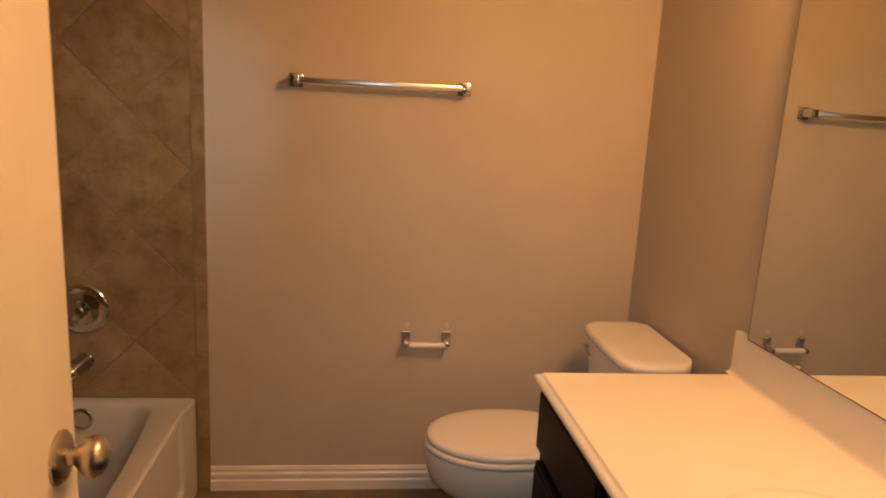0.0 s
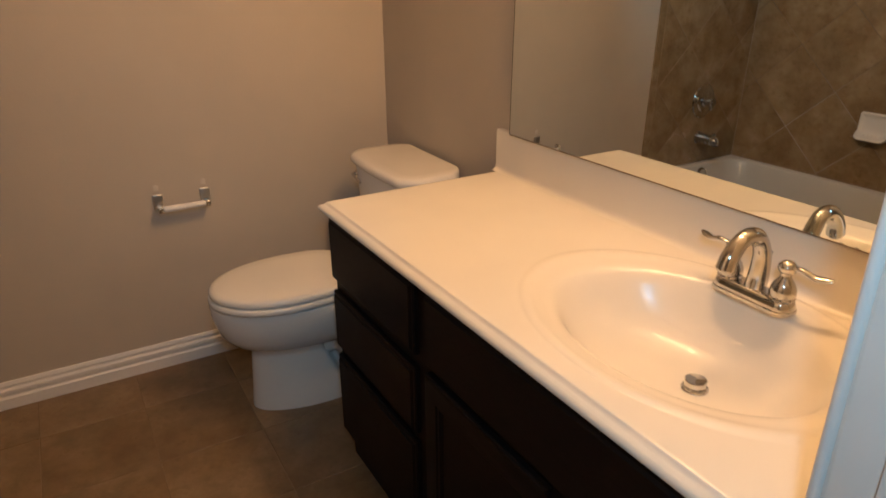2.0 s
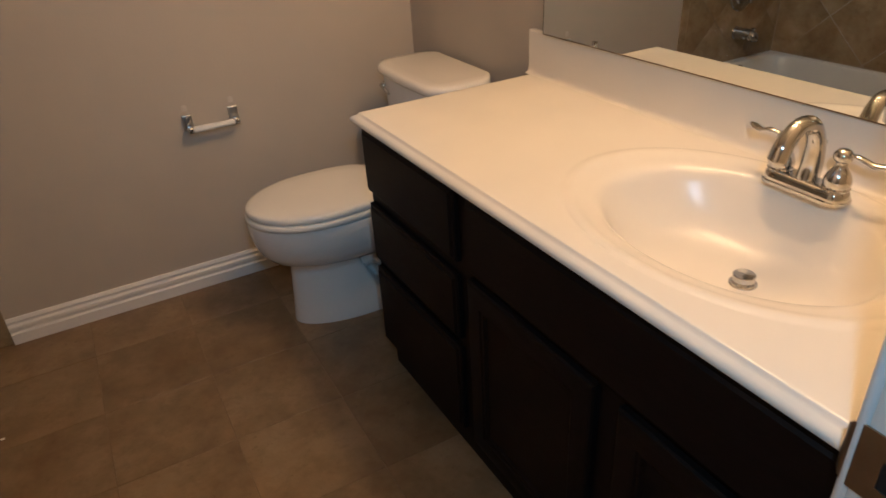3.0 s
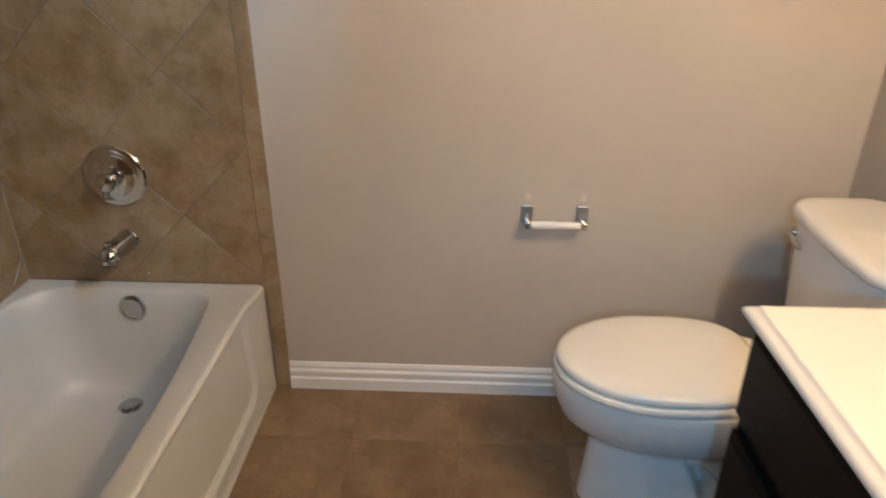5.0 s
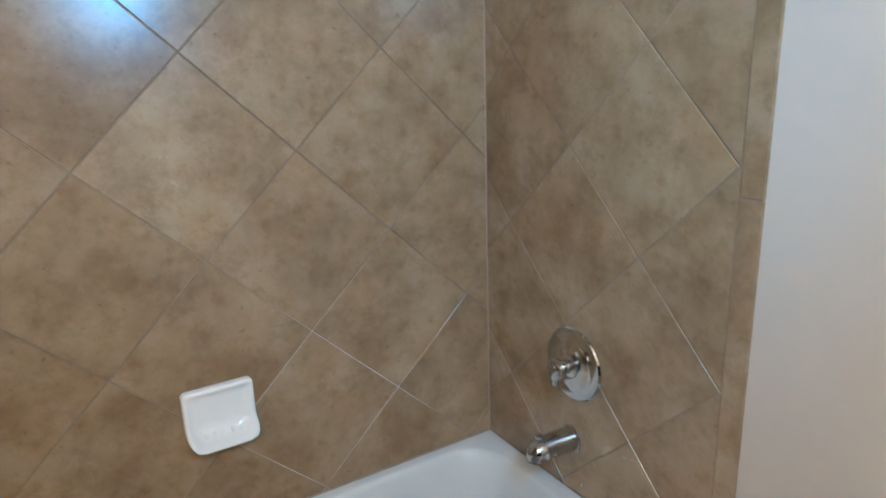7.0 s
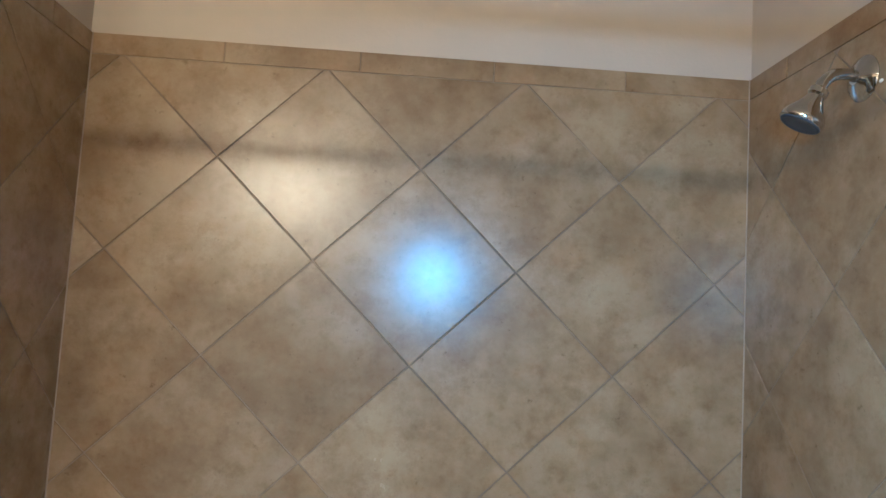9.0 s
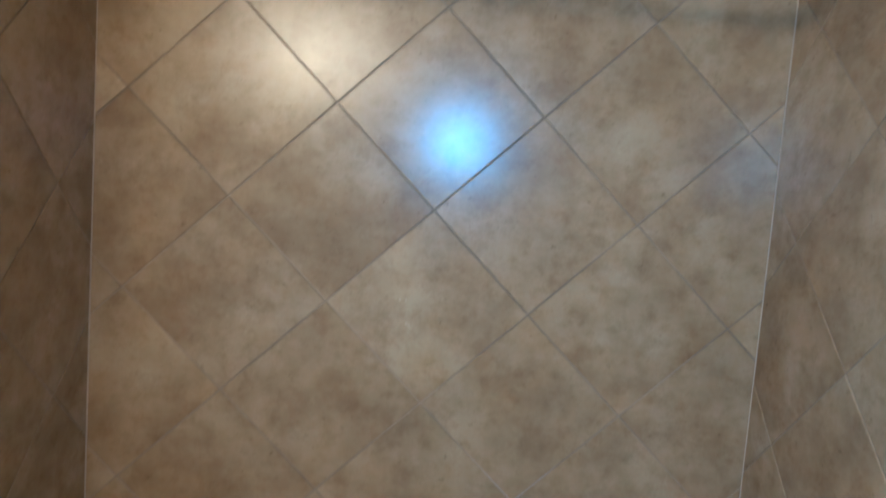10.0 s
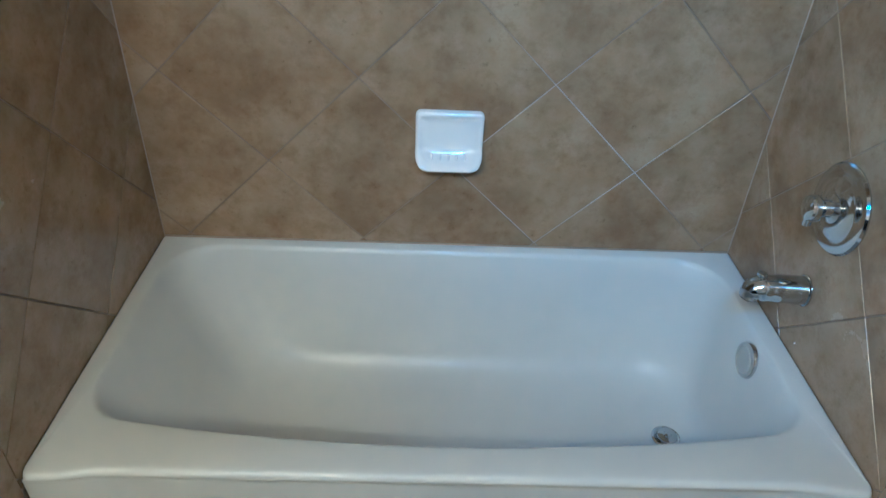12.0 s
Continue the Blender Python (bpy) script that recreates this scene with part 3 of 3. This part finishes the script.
def counter_top():
    """Rings from the drain outwards over bowl, shelf and rim to the ogee edge of the slab."""
    x0, x1, y0, y1 = CX0 + INSET, CX1, CY0, CY1 - INSET
    angles = sorted({round(2 * math.pi * k / 120, 6) for k in range(120)} | {round(math.atan2(y - SY, x - SX) % (2 * math.pi), 6) for x in (x0, x1) for y in (y0, y1)})

    def ellipse(a, b, z, dx=0.0):
        return [Vector((SX + dx + a * math.cos(t), SY + b * math.sin(t), z)) for t in angles]

    def rim(x0, x1, y0, y1, z):
        out = []
        for t in angles:
            c, s = math.cos(t), math.sin(t)
            # the same share of the way along each side as in the inner rectangle
            kx = ((CX1 if c > 0 else CX0 + INSET) - SX) / c if abs(c) > 1e-9 else 1e9
            ky = ((CY1 - INSET if s > 0 else CY0) - SY) / s if abs(s) > 1e-9 else 1e9
            k = min(kx, ky)
            px, py = SX + k * c, SY + k * s
            px = x0 + (px - (CX0 + INSET)) / (CX1 - CX0 - INSET) * (x1 - x0)
            py = y0 + (py - CY0) / (CY1 - INSET - CY0) * (y1 - y0)
            px += (CY1 - py) * math.tan(radians(SKEW)) * (CX1 - px) / (CX1 - CX0)
            out.append(Vector((px, py, z)))
        return out
    bowl = [(0.020, 0.020, -0.140, 0.03), (0.06, 0.075, -0.1375, 0.026), (0.105, 0.140, -0.128, 0.018), (0.136, 0.184, -0.108, 0.010), (0.156, 0.213, -0.083, 0.005), (0.170, 0.234, -0.057, 0.002), (0.180, 0.249, -0.036, 0.001), (0.188, 0.260, -0.0215, 0), (0.195, 0.270, -0.0135, 0), (0.203, 0.281, -0.0088, 0),
            (0.213, 0.295, -0.0062, 0), (0.222, 0.308, -0.0042, 0), (0.229, 0.318, -0.0015, 0), (0.235, 0.326, 0.0012, 0), (0.241, 0.333, 0.0025, 0), (0.248, 0.342, 0.0022, 0), (0.253, 0.350, 0.0008, 0), (0.256, 0.356, 0.0, 0), (0.258, 0.361, 0.0, 0)]
    rings = [ellipse(a, b, CT + z, dx) for a, b, z, dx in bowl]
    rings += [rim(CX0 + d, CX1, CY0, CY1 - d, CT + z) for d, z in ((INSET + 0.006, 0), (INSET, 0), (0.0205, -0.0006), (0.019, -0.0026), (0.0165, -0.0056), (0.013, -0.008), (0.0065, -0.0105), (0.0015, -0.0155), (0.0, -0.021), (0.002, -0.0255), (0.012, -0.0275))]
    return loft(rings, cap_start=True, cap_end=False)


part("top", counter_top(), MARBLE, counter, angle=50)
splash = [(0.0005, 0.0005), (0.036, 0.0005), (0.029, 0.0022), (0.024, 0.006), (0.0215, 0.012), (0.0205, 0.020), (0.020, 0.119), (0.0185, 0.1235), (0.016, 0.125), (0.0005, 0.125)]
part("backsplash", loft([[Vector((east_x(y) - d, y, CT + z)) for d, z in splash] for y in (CY0, CY1)]), MARBLE, counter, angle=50)
drain = part("drain", lathe((SX + 0.032, SY - 0.02, CT - 0.1385), (0, 0, 1), [(0, 0.025), (0.002, 0.025), (0.0035, 0.023), (0.002, 0.018)]), CHROME, counter, "chrome sink drain")
part("stopper", lathe((SX + 0.032, SY - 0.02, CT - 0.1365), (0, 0, 1), [(0, 0.010), (0.006, 0.010), (0.007, 0.020), (0.017, 0.0205), (0.0185, 0.019), (0.019, 0)]), CHROME, drain, "raised chrome stopper")

# ---- the sink faucet ----
faucet = thing("sink_faucet", "chrome two-handle sink faucet with arched spout", "faucet", m=pose(2.380, -0.25, CT))
part("base", loft([round_rect(-0.029 + d, 0.029 - d, -0.084 + d, 0.084 - d, z, 0.027 - d) for d, z in ((0, 0), (0, 0.006), (0.002, 0.008), (0.002, 0.010), (0.0045, 0.019), (0.0075, 0.0235), (0.012, 0.0255), (0.018, 0.026))]), CHROME, faucet)
path = smooth_path([(0.0, 0, 0.016), (0.005, 0, 0.055), (0.002, 0, 0.095), (-0.020, 0, 0.130), (-0.056, 0, 0.134), (-0.086, 0, 0.108), (-0.096, 0, 0.082)], 5)
part("spout", tube(path, [0.0205 - 0.0055 * min(1, i / 14) + 0.003 * max(0, (i - 20) / 10) for i in range(len(path))], 22), CHROME, faucet)
part("aerator", lathe((-0.0955, 0, 0.0835), (-0.36, 0, -0.93), [(0, 0.0155), (0.004, 0.0158), (0.007, 0.014), (0.0075, 0)], 22), CHROME, faucet)
lift = part("lift_rod", tube([(0.024, 0, 0.018), (0.026, 0, 0.085)], [0.0025, 0.0025], 8), CHROME, faucet)
part("lift_knob", lathe((0.026, 0, 0.083), (0, 0, 1), [(0, 0.003), (0.003, 0.006), (0.008, 0.006), (0.011, 0.002)], 14), CHROME, lift)
for s in (-1, 1):
    h = part("handle", lathe((0, s * 0.056, 0.0245), (0, 0, 1), [(0, 0.0225), (0.003, 0.024), (0.006, 0.022), (0.010, 0.0235), (0.020, 0.0225), (0.030, 0.0185), (0.039, 0.0125), (0.044, 0.0095), (0.050, 0.0098), (0.054, 0.0145), (0.060, 0.0168), (0.067, 0.0155), (0.073, 0.010), (0.075, 0.003)], 24), CHROME, faucet)
    part("lever", tube(smooth_path([(0.0, s * 0.058, 0.088), (-0.006, s * 0.085, 0.094), (0.0, s * 0.112, 0.086), (0.006, s * 0.138, 0.090)], 4), [0.006] * 4 + [0.007] * 4 + [0.0085] * 3 + [0.007, 0.004], 12, flat=0.6), CHROME, h)

# ---- the mirror ----
mirror = thing("wall_mirror", "large frameless wall mirror above the vanity", "mirror", m=pose(east_x(SOUTH) - 0.001, SOUTH + 0.004, 2.03, 0, 0.7, SKEW + 0.7) @ pose(0, -SOUTH - 0.004, -2.03))
part("glass", box(-0.006, -0.001, SOUTH + 0.004, 0.630, 0.9612, 2.03), MIRROR, mirror, smooth=False)
part("backing_edge", box(-0.0055, -0.0005, 0.6302, 0.633, 0.9612, 2.03), DARK, mirror, "dark mirror edge", smooth=False)
part("channel", box(-0.0072, -0.0005, SOUTH + 0.004, 0.630, 0.9590, 0.9610), BRONZE, mirror, "thin bronze lower channel", smooth=False)
for y in (0.42, -0.5):
    part("clip", box(-0.010, -0.0005, y - 0.007, y + 0.007, 0.962, 0.976, 0.001), CHROME, mirror)

# ---- the light over the mirror ----
fixture = thing("vanity_light", "three-bulb vanity light bar above the mirror", "lamp", m=pose(east_x(0.04), 0.04, 2.21, 0, 0, SKEW))
part("backplate", box(-0.035, -0.001, -0.40, 0.40, -0.055, 0.055, 0.006), CHROME, fixture)
for y in (-0.2, 0.0, 0.2):
    b = part("bulb", lathe((-0.115, y, 0), (-1, 0, 0), [(0.0, 0.014), (0.012, 0.022), (0.03, 0.038), (0.055, 0.046), (0.08, 0.038), (0.095, 0.02), (0.099, 0.004)], 20), BULB, fixture, "warm glowing globe bulb")
    part("socket", lathe((-0.034, y, 0), (-1, 0, 0), [(0, 0.03), (0.006, 0.03), (0.010, 0.012), (0.050, 0.012), (0.054, 0.024), (0.078, 0.026), (0.082, 0.017)], 20), CHROME, b)

# ---- the door ----
frame_thing = thing("door_frame", "white painted door frame with strike plate", "door frame", m=pose(0, 0, 0))
frame_thing["kind"] = "structure"
for x0, x1 in ((JAMB_L - 0.02, JAMB_L), (JAMB_R, JAMB_R + 0.02)):
    part("jamb", box(x0, x1, SOUTH - 0.123, SOUTH + 0.004, 0, HEAD + 0.02, 0.007, 4), TRIM, frame_thing)
part("bead", tube([(JAMB_R + 0.003, SOUTH + 0.009, 0.0), (JAMB_R + 0.003, SOUTH + 0.009, HEAD)], 0.0065, 14), TRIM, frame_thing)
part("head", box(JAMB_L, JAMB_R, SOUTH - 0.123, SOUTH + 0.004, HEAD, HEAD + 0.02, 0.002), TRIM, frame_thing)
part("stop", box(JAMB_R - 0.012, JAMB_R, SOUTH - 0.085, SOUTH - 0.047, 0, HEAD, 0.002), TRIM, frame_thing)
part("stop", box(JAMB_L, JAMB_L + 0.012, SOUTH - 0.085, SOUTH - 0.047, 0, HEAD, 0.002), TRIM, frame_thing)


def strike():
    """A bent plate with a square hole, its lip rounding the jamb's edge."""
    bm = bmesh.new()
    x = JAMB_R - 0.002
    y_in, y_out, z0, z1 = SOUTH + 0.004, SOUTH - 0.053, STRIKE_Z - 0.044, STRIKE_Z + 0.044
    hy0, hy1, hz0, hz1 = SOUTH - 0.043, SOUTH - 0.022, STRIKE_Z - 0.024, STRIKE_Z + 0.014
    for b in ((y_out, hy0, z0, z1), (hy1, y_in, z0, z1), (hy0, hy1, z0, hz0), (hy0, hy1, hz1, z1)):
        box(x - 0.0005, x + 0.0019, b[0], b[1], b[2], b[3], bm=bm)
    lip = [(x - 0.0005, y_in, 0.044), (x - 0.001, y_in + 0.006, 0.0425), (x + 0.001, y_in + 0.013, 0.038), (x + 0.005, y_in + 0.018, 0.031), (x + 0.011, y_in + 0.020, 0.022)]
    rows = [[Vector((px + o, py, STRIKE_Z + k * h)) for px, py, h in lip] for k, o in ((-1, 0), (1, 0), (1, 0.002), (-1, 0.002))]
    loft([list(c) for c in zip(*rows)], bm=bm)
    return bm


plate = part("strike_plate", strike(), BRONZE, frame_thing, "worn bronze strike plate", angle=40)
# a solid block behind the plate, painted dark as the hole's shade
part("latch_hole_shade", box(JAMB_R - 0.0006, JAMB_R + 0.012, SOUTH - 0.043, SOUTH - 0.022, STRIKE_Z - 0.024, STRIKE_Z + 0.014), DARK, plate, smooth=False)
for z in (-0.034, 0.026):
    part("screw", lathe((JAMB_R - 0.002, SOUTH - 0.034, STRIKE_Z + z), (-1, 0, 0), [(0, 0.0045), (0.001, 0.0045), (0.0018, 0.0025)], 14), CHROME, plate)

DOOR_W, DOOR_ANGLE = 0.600, 93.3
door = thing("door_1", "white painted door standing open with satin knob", "door", m=pose(JAMB_L + 0.004, SOUTH + 0.006, 0, 0, 0, DOOR_ANGLE))
door["kind"] = "structure"
leaf = part("leaf", box(0, DOOR_W, 0.0, 0.035, 0.012, 2.03, 0.002), TRIM, door)


def door_panel(x0, x1, z0, z1, y, s):
    return loft([[Vector((px, y + s * d, pz)) for px, pz in ((x0 + i, z0 + i), (x1 - i, z0 + i), (x1 - i, z1 - i), (x0 + i, z1 - i))] for d, i in ((0.0002, 0), (0.005, 0.006), (0.0035, 0.016), (0.003, 0.03))])


for s, y in ((-1, 0.0), (1, 0.035)):
    for x0, x1 in ((0.09, 0.29), (0.35, 0.495)):
        for z0, z1 in ((0.22, 0.82), (1.02, 1.60), (1.70, 1.90)):
            part("panel", door_panel(x0, x1, z0, z1, y, s), TRIM, leaf, angle=20)
    rose = part("rose", lathe((DOOR_W - 0.06, y, KNOB_Z), (0, s, 0), [(0, 0.037), (0.004, 0.037), (0.009, 0.031), (0.012, 0.016)], 28), NICKEL, leaf, "satin nickel rose")
    part("knob", lathe((DOOR_W - 0.06, y + s * 0.011, KNOB_Z), (0, s, 0), [(0, 0.012), (0.010, 0.0115), (0.014, 0.016), (0.020, 0.023), (0.028, 0.0275), (0.035, 0.0285), (0.042, 0.0265), (0.048, 0.020), (0.0515, 0.012), (0.053, 0.004)], 40), NICKEL, rose, "satin nickel knob")
part("latch_plate", box(DOOR_W - 0.0005, DOOR_W + 0.0012, 0.006, 0.029, KNOB_Z - 0.028, KNOB_Z + 0.028), NICKEL, leaf)
for z in (0.25, 1.02, 1.8):
    part("hinge", lathe((-0.003, -0.004, z - 0.045), (0, 0, 1), [(0, 0.006), (0.09, 0.006)], 12), NICKEL, door)


# ---- tiles and caulk ----
def clip_poly(poly, u0, u1, v0, v1):
    """Cuts a flat polygon down to a rectangle."""
    for axis, limit, keep in ((0, u0, 1), (0, u1, -1), (1, v0, 1), (1, v1, -1)):
        out = []
        for a, b in zip(poly, poly[1:] + poly[:1]):
            da, db = keep * (a[axis] - limit), keep * (b[axis] - limit)
            if da >= 0:
                out.append(a)
            if (da > 0) != (db > 0) and abs(da - db) > 1e-9:
                t = da / (da - db)
                out.append((a[0] + (b[0] - a[0]) * t, a[1] + (b[1] - a[1]) * t))
        poly = [p for i, p in enumerate(out) if math.dist(p, out[i - 1]) > 1e-5]
        if len(poly) < 3:
            return []
    return poly


def area(poly):
    return abs(sum(a[0] * b[1] - b[0] * a[1] for a, b in zip(poly, poly[1:] + poly[:1]))) / 2


TILE_MESHES = {}


def tile_mesh(poly, material, thick=0.007):
    """A tile, its front at zero, with eased edges."""
    key = (material.name, tuple((round(u, 4), round(v, 4)) for u, v in poly))
    if key not in TILE_MESHES:
        cu, cv = sum(p[0] for p in poly) / len(poly), sum(p[1] for p in poly) / len(poly)
        size = max(math.dist(p, (cu, cv)) for p in poly)
        k = max(0.5, 1 - 0.0016 / size)
        bm = loft([[Vector((cu + (u - cu) * f, cv + (v - cv) * f, w)) for u, v in poly] for w, f in ((-thick, 1), (-0.0012, 1), (-0.0004, (1 + k) / 2), (0, k))], cap_start=False)
        bmesh.ops.recalc_face_normals(bm, faces=bm.faces)
        me = bpy.data.meshes.new("tile")
        bm.to_mesh(me)
        bm.free()
        me.materials.append(material)
        TILE_MESHES[key] = me
    return TILE_MESHES[key]


rng = random.Random(7)


def lay(parent, at, material, poly, c, tilt=0.0022):
    """Lays one tile of the polygon poly on the plane at (columns u, v, normal), with a slight tilt of its own."""
    local = [(u - c[0], v - c[1]) for u, v in poly]
    ob = new("tile", tile_mesh(local, material))
    ob.parent = parent
    ob.matrix_basis = at @ pose(c[0], c[1], rng.uniform(-0.0004, 0.0002), math.degrees(rng.uniform(-tilt, tilt)), math.degrees(rng.uniform(-tilt, tilt)), 0)


def plane(o, u, v, n):
    return Matrix(((u[0], v[0], n[0], o[0]), (u[1], v[1], n[1], o[1]), (u[2], v[2], n[2], o[2]), (0, 0, 0, 1)))


GAP = 0.0015


def diagonal_tiles(parent, at, u0, u1, v0, v1, cu, cv, hu, hv):
    """Square tiles on edge, their corners on a lattice through (cu, cv) with steps hu and hv, cut to the rectangle."""
    g = GAP * math.sqrt(2)
    for i in range(-12, 13):
        for j in range(-12, 13):
            if (i + j) % 2:
                c = (cu + i * hu, cv + j * hv)
                poly = clip_poly([(c[0] + hu - g, c[1]), (c[0], c[1] + hv - g), (c[0] - hu + g, c[1]), (c[0], c[1] - hv + g)], u0 + GAP, u1 - GAP, v0 + GAP, v1 - GAP)
                if poly and area(poly) > 2e-4:
                    lay(parent, at, material=TILE, poly=poly, c=c)


def strip_tiles(parent, at, along, lo, hi, a, b, joint, step=0.305):
    """A row of narrow border tiles between a and b, from lo to hi, with a joint at joint."""
    k0 = math.floor((lo - joint) / step)
    edges = [lo] + [e for e in (joint + step * k for k in range(k0, k0 + 20)) if lo + 0.01 < e < hi - 0.01] + [hi]
    for s, e in zip(edges, edges[1:]):
        s, e, c0, c1 = s + GAP * 0.7, e - GAP * 0.7, a + GAP * 0.5, b - GAP * 0.5
        poly = [(s, c0), (e, c0), (e, c1), (s, c1)] if along == "u" else [(c0, s), (c1, s), (c1, e), (c0, e)]
        lay(parent, at, TILE, poly, (sum(p[0] for p in poly) / 4, sum(p[1] for p in poly) / 4))


def grout_bed(parent, x0, x1, y0, y1, z0, z1):
    part("grout", box(x0, x1, y0, y1, z0, z1), GROUT, parent, "sand-coloured grout", smooth=False)


TT, TB, EDGE = 2.195, 2.147, 0.757
west = plane((0, 0, 0), (0, 1, 0), (0, 0, 1), (1, 0, 0))
grout_bed(wall_west, -0.0085, -0.0022, -0.004, 1.504, 0.30, TT)
diagonal_tiles(wall_west, west, 0.0, 1.5, RIM - 0.03, TB, 0.5225, 1.714, 0.2262, 0.2185)
strip_tiles(wall_west, west, "u", 0.0, 1.5, TB, TT, 0.292)
north = plane((0, 1.5, 0), (1, 0, 0), (0, 0, 1), (0, -1, 0))
grout_bed(wall_north, 0.0, 0.802, 1.5022, 1.5078, 0.0, TT)
diagonal_tiles(wall_north, north, 0.0, EDGE, RIM - 0.03, TB, 0.321, 1.270, 0.2165, 0.2165)
strip_tiles(wall_north, north, "u", 0.0, EDGE, TB, TT, 0.157)
strip_tiles(wall_north, north, "v", 0.0, TT, EDGE, 0.803, 1.217, 0.33)
south = plane((0, 0, 0), (-1, 0, 0), (0, 0, 1), (0, 1, 0))
grout_bed(wall_tub_end, 0.0, 0.829, -0.0078, -0.0022, 0.0, TT)
diagonal_tiles(wall_tub_end, south, -EDGE, 0.0, RIM - 0.03, TB, -0.568, 0.633, 0.2165, 0.2165)
strip_tiles(wall_tub_end, south, "u", -EDGE, 0.0, TB, TT, -0.16)
strip_tiles(wall_tub_end, south, "v", 0.0, TT, -0.829, -EDGE, 1.217, 0.33)
for y, s in ((0.0, 1), (1.5, -1)):
    bm = loft([[Vector((0, y, z)), Vector((0.0022, y, z)), Vector((0.0012, y + s * 0.0012, z)), Vector((0, y + s * 0.0022, z))] for z in (RIM, TT)])
    part("caulk_bead", bm, CAULK, wall_west, "pale corner caulk")
for a, b, c, d in ((0.0, 0.005, 0.0, 1.5),):
    part("caulk_bead", box(a, b, c, d, RIM - 0.004, RIM + 0.004, 0.002), CAULK, wall_west)

# dabs of caulk and plaster left on the tiles round the fittings
for x, z, r, tall in ((0.442, 2.046, 0.005, 0.7), (0.392, 0.423, 0.002, 1.0)):
    part("caulk_dab", loft([[Vector((x + r * k * math.cos(a), 1.5005 - d, z + r * k * tall * math.sin(a))) for a in (0, 0.8, 1.7, 2.4, 3.3, 4.2, 5.1, 5.8)] for k, d in ((1.0, 0.0), (0.9, 0.0016), (0.5, 0.0028))]), TRIM, wall_north, "white dab of caulk")

ground = plane((0, 0, 0), (1, 0, 0), (0, 1, 0), (0, 0, 1))
PITCH, FG = 0.322, 0.0013
for i in range(-2, 5):
    for j in range(-11, 3):
        u, v = 1.37 + PITCH * i, 0.935 + PITCH * j
        poly = clip_poly([(u + FG, v + FG), (u + PITCH - FG, v + FG), (u + PITCH - FG, v + PITCH - FG), (u + FG, v + PITCH - FG)], 0.74 if v > -0.4 else 0.3, EAST - 0.002, -2.49, NORTH - 0.002)
        if poly and area(poly) > 1e-3:
            lay(floor, ground, FLOORTILE, poly, (u + PITCH / 2, v + PITCH / 2), 0.0012)
